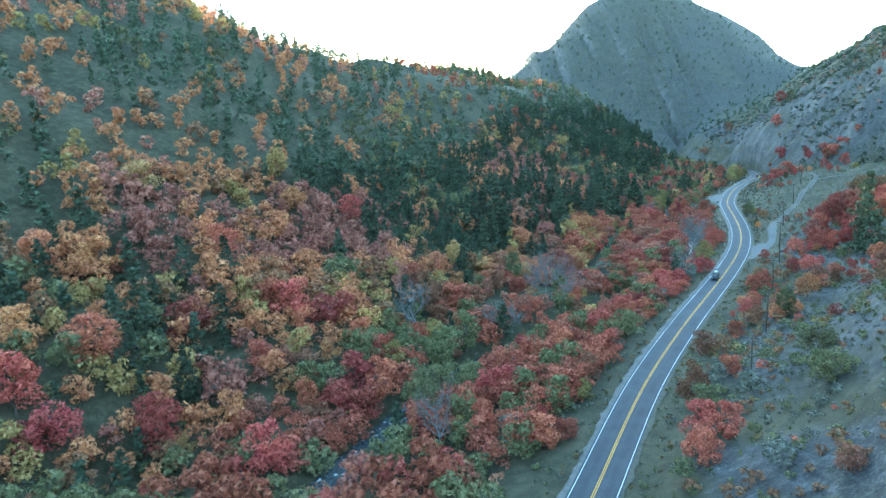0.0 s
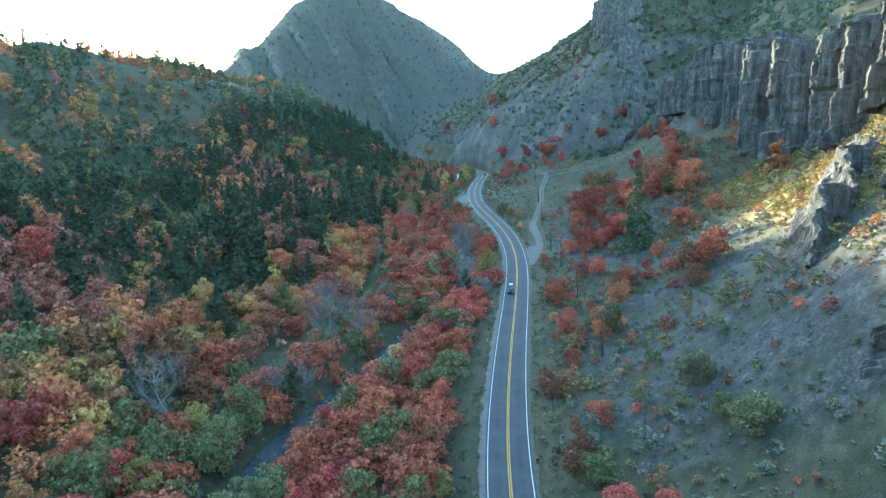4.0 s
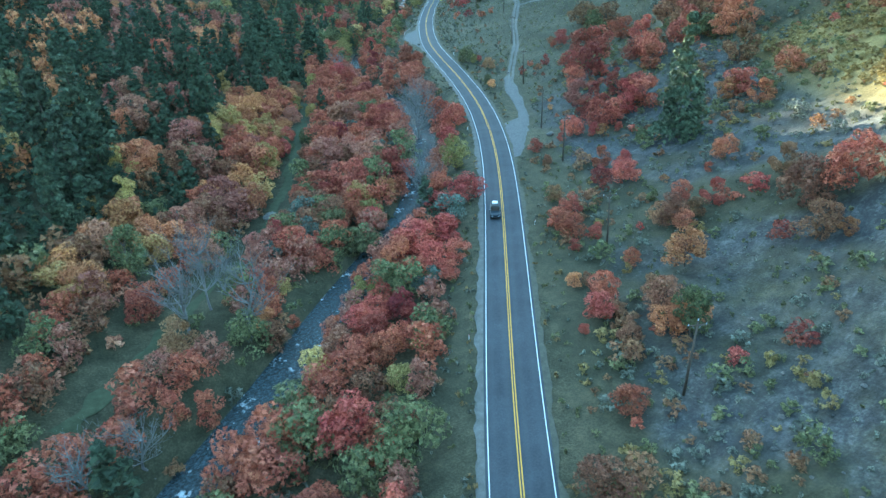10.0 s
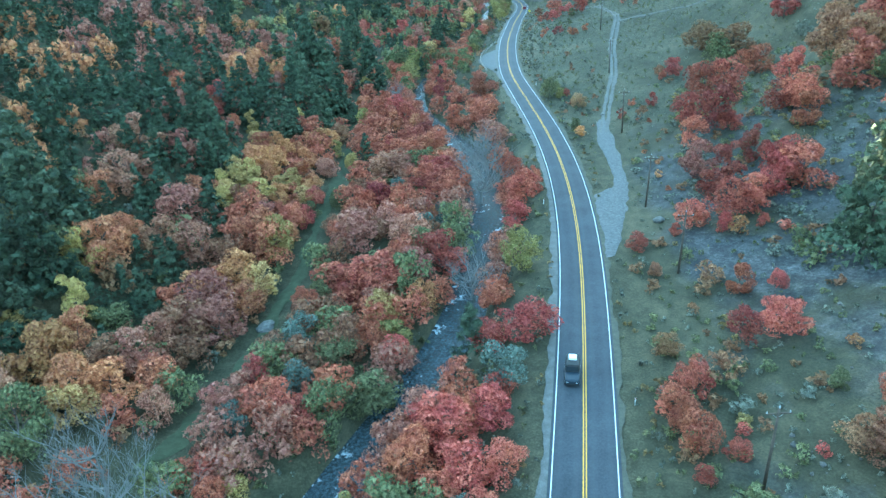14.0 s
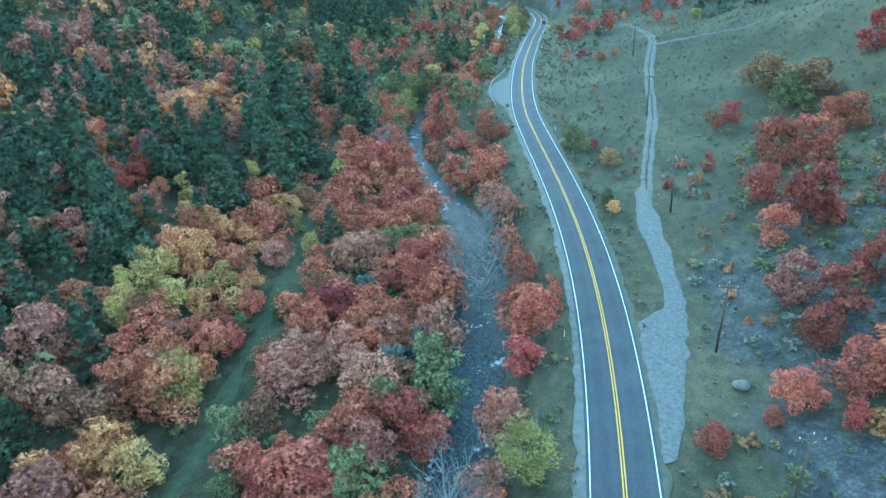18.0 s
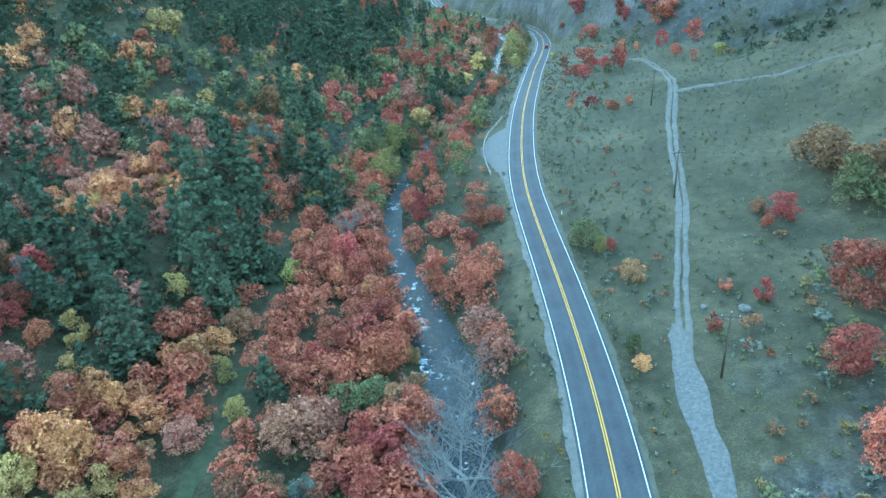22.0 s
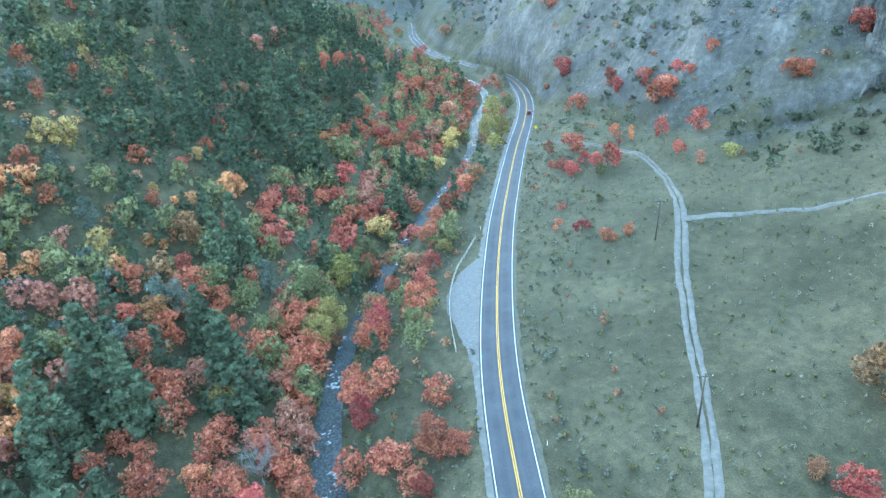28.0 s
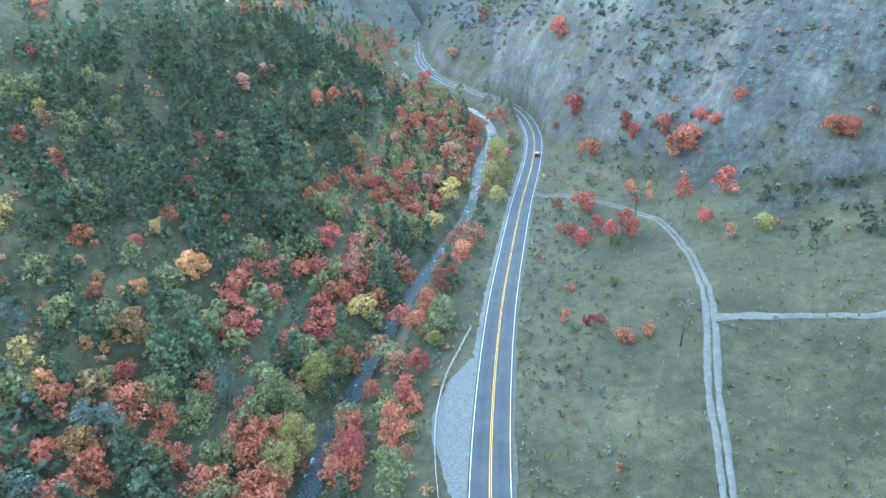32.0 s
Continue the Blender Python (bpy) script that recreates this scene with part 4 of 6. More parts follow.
PLACED.append(("maple", "red", (
    (171.9, 246.8, 1.42), (134.2, 225.4, 1.13), (141.4, 223.3, 0.96), (159.6, 225.5, 1.56), (152.0, 216.8, 1.56), (146.2, 210.4, 1.2),
    (132.8, 202.8, 1.34), (132.3, 198.2, 1.39), (127.8, 199.8, 1.13), (124.7, 200.2, 0.96), (112.7, 200.6, 0.98), (121.3, 198.0, 0.78),
    (114.5, 195.7, 0.52), (119.4, 193.2, 0.38), (139.4, 179.5, 1.24), (109.3, 200.2, 0.37), (49.6, 329.6, 1.01), (41.4, 301.4, 1.16),
    (43.1, 297.5, 1.05), (42.9, 289.8, 1.07), (45.3, 284.0, 0.95), (50.9, 294.2, 1.02), (46.3, 282.1, 0.84), (70.1, 269.0, 0.67),
    (97.5, 302.7, 1.2), (98.2, 294.5, 1.22), (97.5, 272.2, 1.22), (94.1, 271.4, 1.08), (102.2, 281.3, 0.7), (91.2, 252.9, 1.13),)))
PLACED.append(("maple", "red", (
    (94.7, 256.1, 0.84), (71.9, 251.7, 0.66), (74.7, 245.5, 0.62), (76.4, 236.3, 0.86), (51.7, 266.8, 0.75), (58.3, 249.4, 0.77),
    (55.0, 247.1, 0.96), (57.2, 245.1, 0.94), (54.6, 242.5, 0.98), (138.5, 277.5, 0.38), (162.2, 267.8, 0.47), (83.6, 356.2, 1.28),
    (82.7, 347.0, 0.88), (92.6, 363.7, 0.84), (133.2, 402.2, 1.24), (129.0, 402.2, 0.89), (137.9, 392.7, 1.23), (165.5, 391.1, 1.22),
    (172.0, 399.3, 1.13), (225.5, 515.7, 1.59), (139.4, 418.0, 1.4), (175.2, 526.7, 1.72), (165.2, 523.4, 1.51), (156.2, 512.7, 1.29),
    (202.2, 525.3, 1.59), (106.9, 431.1, 0.77), (114.6, 418.1, 0.73), (102.2, 408.0, 0.69), (254.5, 479.7, 1.63), (278.9, 533.8, 1.75),)))
PLACED.append(("maple", "red", (
    (240.5, 444.9, 1.29), (248.8, 432.1, 0.97), (246.5, 406.9, 1.57), (248.6, 404.8, 1.56), (253.8, 406.9, 0.76), (253.6, 400.8, 0.75),
    (250.0, 485.3, 0.67), (240.5, 379.9, 1.24), (226.6, 401.7, 0.82), (231.3, 385.1, 1.0), (225.5, 370.7, 0.83), (198.3, 382.7, 1.0),
    (204.4, 379.4, 1.0), (208.0, 378.7, 1.11), (208.3, 375.6, 0.9), (199.6, 396.2, 0.49), (199.3, 389.8, 0.73), (258.3, 397.2, 0.74),
    (261.5, 368.4, 1.14), (262.8, 364.7, 1.02),)))
PLACED.append(("maple", "russet", (
    (95.6, 135.0, 0.98), (101.8, 140.7, 1.35), (107.2, 147.8, 0.97), (51.9, 125.5, 1.04), (41.0, 103.3, 1.15), (41.3, 61.7, 0.57),
    (14.3, 197.1, 1.32), (15.5, 207.7, 0.96), (26.6, 210.5, 1.3), (34.4, 238.0, 1.39), (44.1, 235.7, 1.38), (35.4, 218.4, 1.38),
    (57.5, 205.6, 1.13), (22.8, 175.2, 1.08), (53.4, 159.8, 0.53), (99.7, 193.2, 0.41), (89.5, 178.5, 0.59), (93.1, 155.0, 0.88),
    (92.6, 156.9, 0.76), (96.6, 153.4, 0.64), (72.2, 145.5, 0.57), (74.8, 153.5, 0.36), (77.0, 141.8, 0.91), (78.3, 144.2, 0.63),
    (69.7, 140.2, 0.65), (182.7, 276.7, 1.69), (182.6, 264.6, 1.75), (171.9, 229.0, 1.75), (168.0, 219.3, 1.75), (177.4, 232.2, 1.71),)))
PLACED.append(("maple", "russet", (
    (151.5, 189.6, 1.47), (46.7, 297.4, 1.05), (76.9, 285.0, 0.97), (94.6, 260.7, 1.1), (98.6, 264.8, 0.77), (73.4, 254.1, 0.85),
    (76.9, 253.0, 0.8), (78.6, 243.5, 0.78), (48.7, 250.1, 0.92), (63.7, 240.7, 0.77), (50.0, 241.4, 0.85), (135.9, 267.8, 0.7),
    (165.3, 273.3, 0.58), (94.9, 372.2, 1.39), (177.5, 404.3, 1.07), (134.8, 332.9, 0.45), (163.3, 490.2, 1.2), (206.7, 410.0, 0.82),
    (309.7, 692.6, 1.75), (283.9, 691.2, 1.72),)))
SPOTS = []
for kind, colour, flat in PLACED:
    for x, y, s in flat:
        SPOTS.append((x, y, s * {"maple": 2.6, "cotton": 3.2, "fir": 2.6, "bare": 2.5, "juniper": 1.6, "bush": 1.2}[kind]))
        tree(kind, colour, x, y, s, rng)
SPOTS = np.array(SPOTS)

# ---- woods that fill the slopes ----
def scatter(name, meshes, mat, places, label, category):
    """One object of many small copies: x, y, z, size, turn in places."""
    vs, fs, k = [], [], 0
    data = []
    for me in meshes:
        v = np.empty(len(me.vertices) * 3, np.float32)
        me.vertices.foreach_get("co", v)
        sides = len(me.polygons[0].vertices)
        f = np.empty(len(me.polygons) * sides, np.int32)
        me.polygons.foreach_get("vertices", f)
        data.append((v.reshape(-1, 3), f.reshape(-1, sides)))
    for n, (x, y, z, s, a, tall) in enumerate(places):
        v, f = data[n % len(data)]
        c, q = math.cos(a) * s, math.sin(a) * s
        vs.append(np.stack([v[:, 0] * c - v[:, 1] * q + x, v[:, 0] * q + v[:, 1] * c + y, v[:, 2] * s * tall + z], 1))
        fs.append(f + k)
        k += len(v)
    if not vs:
        return None
    v, f = np.concatenate(vs), np.concatenate(fs)
    me = bpy.data.meshes.new(name)
    me.vertices.add(len(v))
    me.vertices.foreach_set("co", v.ravel().astype(np.float32))
    me.loops.add(f.size)
    me.loops.foreach_set("vertex_index", f.ravel())
    me.polygons.add(len(f))
    me.polygons.foreach_set("loop_start", np.arange(0, f.size, sides, dtype=np.int32))
    me.polygons.foreach_set("loop_total", np.full(len(f), sides, np.int32))
    me.materials.append(mat)
    me.update(calc_edges=True)
    return tagged(new(name, me), label, category, kind="stuff")


W_MAPLE = [lobes_mesh("w", 211 + i, 15, (6.2, 6.8, 5.8)[i], (5.2, 4.8, 5.8)[i], 0.5, 330, 0.41, LEAF["red"]) for i in range(3)]
N_MAPLE = [lobes_mesh("w", 281 + i, 20, (6.2, 6.8, 5.8)[i], (5.2, 4.8, 5.8)[i], 0.5, 950, 0.265, LEAF["red"]) for i in range(3)]
F_MAPLE = [lobes_mesh("w", 215 + i, 9, 6.4, 5.2, 0.4, 170, 0.56, LEAF["red"]) for i in range(3)]
F_FIR = [lobes_mesh("w", 225 + i, 24, 5.4, 12.5, 0.4, 180, 0.7, LEAF["fir"], (0.12, 0.18), True) for i in range(2)]
W_FIR = [lobes_mesh("w", 221 + i, 40, (5.6, 5.2)[i], 12.5, 0.4, 400, 0.5, LEAF["fir"], (0.12, 0.17), True) for i in range(2)]
W_ROUND = [lobes_mesh("w", 231 + i, 7, 4.2, 3.6, 0.1, 92, 0.5, LEAF["juniper"]) for i in range(2)]
W_SHRUB = [lobes_mesh("w", 241 + i, 5, 1.5, 1.0, 0.05, 44, 0.25, LEAF["sage"]) for i in range(3)]


def grown(n, box, keep, gap, seed, near_spots=True):
    """Random places in a box that keep() allows and that leave a gap between them."""
    r = np.random.default_rng(seed)
    x, y = r.uniform(box[0], box[1], n), r.uniform(box[2], box[3], n)
    z, d, u, e = height(x, y, rough=False)
    ok = keep(x, y, d, u, e, r.uniform(0, 1, n))
    out, cells = [], {}
    for px, py in zip(x[ok], y[ok]):
        c = (int(px // gap), int(py // gap))
        if any(math.hypot(px - a, py - b) < gap for i in (-1, 0, 1) for j in (-1, 0, 1) for a, b in cells.get((c[0] + i, c[1] + j), ())):
            continue
        if near_spots and len(SPOTS) and (np.hypot(SPOTS[:, 0] - px, SPOTS[:, 1] - py) < SPOTS[:, 2] * 0.72 + gap * 0.25).any():
            continue
        cells.setdefault(c, []).append((px, py))
        out.append((px, py))
    return np.array(out)


LEFT_PATH = smooth_line(np.array([8, 30, 46, 61, 72, 84, 92, 108, 128, 153, 178, 200, 212, 226]), np.array([165, 190, 213, 243, 265, 295, 325, 359, 395, 438, 509, 561, 610, 703]))
LP_DIR = along(LEFT_PATH)


def left_woods(x, y, d, u, e, r):
    p = np.stack([x, y], 1)
    _, q = nearest(p, LEFT_PATH, LP_DIR)
    open_ = np.clip((u - 265) / 30, 0, 1) * np.clip((d + 34) / 10, 0, 1)
    thin = np.where((u > 330) & (d < -62), 0.5, 1.0) * np.where(d < -150, 0.8, 1.0)
    seen = (x > np.interp(y, [50, 120, 210, 300, 430], [-85, -135, -185, -225, -235])) & (y > 58)
    return seen & (d < -10.5) & (np.abs(e) > river_half(y) + 1.3) & (np.abs(q) > np.where(u < 250, 4.3, 2.6)) & (r < thin * (1 - 0.93 * open_)) & (d > -420)


P = np.concatenate([grown(34000, (-90, 275, 50, 620), lambda x, y, d, u, e, r: left_woods(x, y, d, u, e, r) & (d > -135), 3.25, 301),
                    grown(24000, (-330, 300, 10, 900), lambda x, y, d, u, e, r: left_woods(x, y, d, u, e, r) & ((d <= -135) | (x < -90) | (y < 50) | (y > 620)), 5.0, 302)])
z, d, u, e = height(P[:, 0], P[:, 1], rough=False)
z = surf(P[:, 0], P[:, 1])
r1, r2 = np.random.default_rng(7).uniform(0, 1, (2, len(P)))
patch = fractal(P[:, 0], P[:, 1], 38, 77, 3)
fold = fractal(P[:, 0], P[:, 1], 60, 91, 3)
groups_ = {}
for i, (x, y) in enumerate(P):
    slope = d[i] < -62
    firs = (0.14 if u[i] < 150 else 0.5 if u[i] < 300 and d[i] > -150 else 0.42 if u[i] < 300 else 0.5) + 0.5 * fold[i]
    if slope and r1[i] < firs or not slope and r1[i] < (0.03 if u[i] < 320 else 0.16):
        key = "fir"
    elif slope and u[i] > 300 and r1[i] > 0.86:
        key = "juniper"
    else:
        v = patch[i] + (r2[i] - 0.5) * 0.9
        if slope:
            key = "pink" if v < -0.4 else "orange" if v < 0.22 else "gold" if v < 0.42 else "russet" if v < 0.6 else "olive"
            if u[i] > 300 and r1[i] > 0.7:
                key = "olive"
            elif u[i] > 330 and v < 0.0:
                key = "red"
        else:
            key = "olive" if u[i] > 330 and r1[i] > 0.72 else "crimson" if v < -0.4 else "red" if v < 0.08 else "pink" if v < 0.25 else "russet" if v < 0.32 else "olive" if v < 0.5 or r1[i] > 0.75 else "crimson" if r1[i] < 0.35 else "red"
    s = 0.75 + 0.6 * r2[i]
    if key == "fir":
        s = 0.65 + 0.65 * r2[i]
    groups_.setdefault((key, 2 if d[i] > -66 and 80 < u[i] < 340 else 1 if d[i] > -125 else 0), []).append((x, y, z[i] - 0.1, s, r1[i] * 37, 0.8 + 0.35 * r1[i]))
for (key, near), places in groups_.items():
    if key == "fir":
        scatter("fir_woods", W_FIR if near else F_FIR, LEAF["fir"], places, "dark green firs covering the shaded slope", "fir woods")
    elif key == "juniper":
        scatter("juniper_woods", W_ROUND, LEAF["juniper"], places, "blue-green junipers on the rocky slope", "juniper woods")
    else:
        scatter("maple_woods", (F_MAPLE, W_MAPLE, N_MAPLE)[near], LEAF[key], places, f"{WORDS[key]} autumn maples covering the slope", "maple woods")


# scrub under and between the maples
W_UNDER = [lobes_mesh("w", 251 + i, 7, 3.0, 2.0, 0.1, 84, 0.35, LEAF["olive"]) for i in range(3)]


def under(x, y, d, u, e, r):
    p = np.stack([x, y], 1)
    _, q = nearest(p, LEFT_PATH, LP_DIR)
    open_ = np.clip((u - 265) / 30, 0, 1) * np.clip((d + 34) / 10, 0, 1)
    return (d < -9.5) & (d > -120) & (np.abs(e) > river_half(y) + 0.9) & (np.abs(q) > np.where(u < 300, 3.0, 1.8)) & (r < 0.95 - 0.8 * open_)


P = grown(12000, (-70, 240, 60, 520), under, 2.0, 305, False)
z = surf(P[:, 0], P[:, 1])
r1 = np.random.default_rng(17).uniform(0, 1, len(P))
for key, lo, hi in (("olive", 0.0, 0.36), ("russet", 0.36, 0.68), ("sage", 0.68, 0.84), ("pink", 0.84, 1.0)):
    scatter("undergrowth", W_UNDER, LEAF[key], [(x, y, zz - 0.1, 0.5 + 0.6 * ((q * 41) % 1), q * 70, 1.0) for (x, y), zz, q in zip(P, z, r1) if lo <= q < hi], "mixed dull undergrowth below the maples", "undergrowth")


def right_slope(x, y, d, u, e, r):
    return (d > 100) & (d < 330) & (r < 0.75) & (x < np.interp(y, [0, 120, 300, 420], [110, 230, 400, 620]))


P = grown(7500, (60, 620, -60, 700), right_slope, 4.6, 311)
z = surf(P[:, 0], P[:, 1])
r1 = np.random.default_rng(8).uniform(0, 1, len(P))
scatter("juniper_woods", W_ROUND, LEAF["juniper"], [(x, y, zz - 0.2, 0.55 + 0.7 * q, q * 50, 1.0) for (x, y), zz, q in zip(P, z, r1) if q > 0.12], "dusty green junipers above the cliffs", "juniper woods")
scatter("maple_woods", W_MAPLE, LEAF["russet"], [(x, y, zz - 0.2, 0.4 + q, q * 50, 0.8) for (x, y), zz, q in zip(P, z, r1) if q < 0.07], "russet maples scattered above the cliffs", "maple woods")


def talus_bushes(x, y, d, u, e, r):
    return (d > 11) & (d < 92) & (u < np.where(d > 48, 290, 205)) & (off_track(x, y) > 3) & (r < 0.5)


P = grown(3200, (20, 260, -20, 330), talus_bushes, 4.2, 321)
z = surf(P[:, 0], P[:, 1])
r1 = np.random.default_rng(9).uniform(0, 1, len(P))
for key, lo, hi in (("red", 0.0, 0.1), ("russet", 0.1, 0.34), ("crimson", 0.34, 0.38), ("olive", 0.38, 0.72), ("sage", 0.72, 0.95), ("orange", 0.95, 1.0)):
    scatter("maple_scrub", W_MAPLE, LEAF[key], [(x, y, zz - 0.1, 0.24 + 0.62 * ((q * 31) % 1) ** 1.4 + (0.3 if y > 215 else 0), q * 50, 0.8) for (x, y), zz, q in zip(P, z, r1) if lo <= q < hi], f"{WORDS.get(key, 'grey-green')} scrub on the talus slope", "scrub")


# low tangled scrub in patches over the talus
def talus_thicket(x, y, d, u, e, r):
    return (off_track(x, y) > 1.0) & (d > 7.5) & (d < 84) & (u < np.where(d > 30, 285, 255)) & (r < np.clip(0.5 + fractal(x, y, 22, 55, 3) * 1.2, 0.06, 0.97))


P = grown(22000, (20, 250, 60, 320), talus_thicket, 1.7, 325, False)
z = surf(P[:, 0], P[:, 1])
r1 = np.random.default_rng(19).uniform(0, 1, len(P))
for key, lo, hi in (("russet", 0.0, 0.22), ("olive", 0.22, 0.55), ("dry", 0.55, 0.68), ("sage", 0.68, 0.97), ("red", 0.97, 1.0)):
    scatter("thicket", W_UNDER, LEAF[key], [(x, y, zz - 0.1, 0.38 + 0.75 * ((q * 41) % 1) ** 1.8, q * 70, 0.8) for (x, y), zz, q in zip(P, z, r1) if lo <= q < hi], "dull mixed thicket over the talus", "scrub")
# yellow scrub on the sunlit bench below the cliffs
def sunny(x, y, d, u, e, r):
    return (d > 62) & (d < 92) & (u > 130) & (u < 222) & (r < np.clip((d - 50) / 14, 0, 0.9))


P = grown(14000, (80, 215, 90, 235), sunny, 1.1, 331)
z = surf(P[:, 0], P[:, 1])
scatter("yellow_scrub", W_SHRUB, LEAF["dry"], [(x, y, zz - 0.1, 0.8 + 0.9 * ((i * 0.37) % 1), i * 1.7, 0.8) for i, ((x, y), zz) in enumerate(zip(P, z))], "golden scrub on the sunlit bench", "scrub")


# low sage and grass tufts
def hill_scrub(x, y, d, u, e, r):
    return (d > 16) & (d < 130) & (u > 420) & (u < 760) & (r < 0.8)


P = grown(5200, (225, 460, 370, 760), hill_scrub, 3.0, 345)
z = surf(P[:, 0], P[:, 1])
for key, lo in (("olive", 0), ("sage", 1), ("clifftop", 2), ("russet", 3)):
    scatter("hill_scrub", W_UNDER, LEAF[key], [(x, y, zz - 0.1, 0.5 + 1.0 * ((i * 0.37) % 1) ** 2, i * 1.7, 0.8) for i, ((x, y), zz) in enumerate(zip(P, z)) if i % 4 == lo], "mixed scrub dotted over the far hillside", "scrub")


def tufts(x, y, d, u, e, r):
    return (off_track(x, y) > 0.3) & (np.abs(d) > 6.0) & (d < 95) & (d > -36) & (np.abs(e) > 3.2) & (r < np.where(d > 0, 1.0, 0.5))


P = grown(24000, (20, 300, 70, 470), tufts, 1.2, 341, False)
z = surf(P[:, 0], P[:, 1])
r1 = np.random.default_rng(10).uniform(0, 1, len(P))
scatter("sagebrush", W_SHRUB, LEAF["sage"], [(x, y, zz - 0.04, 0.35 + 0.9 * q * q, q * 90, 1.0) for (x, y), zz, q in zip(P, z, r1) if q < 0.6], "grey-green sagebrush dotted over the dry grass", "sagebrush")
scatter("low_shrubs", W_SHRUB, LEAF["olive"], [(x, y, zz - 0.04, 0.3 + 1.2 * (q - 0.6), q * 90, 1.0) for (x, y), zz, q in zip(P, z, r1) if q >= 0.6], "small olive shrubs and grass tufts", "shrubs")


def verge_brush(x, y, d, u, e, r):
    return (off_track(x, y) > 0.3) & (((d > 6.5) & (d < 24) & (u > 255)) | ((d < -6.5) & (d > -34) & (np.abs(e) > river_half(y) + 0.6))) & (u < 460) & (r < np.where(d > 0, 0.75, np.where(u > 255, 0.8, 0.4)))


P = grown(9000, (20, 230, 90, 460), verge_brush, 1.15, 347)
z = surf(P[:, 0], P[:, 1])
r1 = np.random.default_rng(12).uniform(0, 1, len(P))
for key, lo, hi, label in (("sage", 0.0, 0.55, "grey sagebrush thick along the road verge"), ("olive", 0.55, 0.85, "olive willow scrub between road and river"), ("russet", 0.85, 1.0, "russet dry scrub between road and river")):
    scatter("verge_scrub", W_SHRUB, LEAF[key], [(x, y, zz - 0.05, 0.5 + 0.9 * ((q * 57) % 1) ** 2, q * 90, 1.1) for (x, y), zz, q in zip(P, z, r1) if lo <= q < hi], label, "scrub")


def roadside_grass(x, y, d, u, e, r):
    return (off_track(x, y) > 0.2) & (np.abs(d) > 4.5) & (np.abs(d) < 7.2 + 2.5 * fractal(x, y, 14, 71, 2)) & (u > 70) & (u < 470) & (r < 0.9)


P = grown(30000, (10, 225, 75, 470), roadside_grass, 0.75, 349, False)
z = surf(P[:, 0], P[:, 1])
r1 = np.random.default_rng(14).uniform(0, 1, len(P))
W_TUFT = [lobes_mesh("w", 271 + i, 3, 0.9, 0.55, 0.02, 14, 0.22, LEAF["sage"]) for i in range(3)]
for key, lo, hi in (("sage", 0.0, 0.45), ("dry", 0.45, 0.7), ("olive", 0.7, 1.0)):
    scatter("roadside_grass", W_TUFT, LEAF[key], [(x, y, zz - 0.03, 0.75 + 0.95 * ((q * 57) % 1) ** 2, q * 90, 1.1) for (x, y), zz, q in zip(P, z, r1) if lo <= q < hi], "dry grass tussocks along the road verge", "grass")


# ---- cliffs ----
def dice(a, b, seed):
    """A steady random number in 0..1 for each pair of whole numbers."""
    n = (a.astype(np.int64) * 374761393 + b.astype(np.int64) * 668265263 + seed * 982451653) & 0x7FFFFFFF
    n = ((n ^ (n >> 13)) * 1274126177) & 0x7FFFFFFF
    return ((n ^ (n >> 16)) & 0xFFFF) / 65535.0


def columns(s, lo, hi, length, seed):
    """Which upright block each place along the wall belongs to, how far across it, and its width."""
    w = np.random.default_rng(seed).uniform(lo, hi, int(length / lo) + 20)
    edge = np.cumsum(w) - 3 * hi
    j = np.clip(np.searchsorted(edge, s), 1, len(edge) - 1)
    return j, (s - edge[j - 1]) / w[j], w[j]


def pillar(q, joint):
    """A flat face between two narrow recessed joints."""
    return np.clip(np.minimum(q, 1 - q) / joint, 0, 1)


def saw(q, outer):
    """A flank, a narrow outer face and a sharp return."""
    return np.where(q < outer, q / outer, np.where(q < 0.93, 1.0, (1 - q) / 0.07))


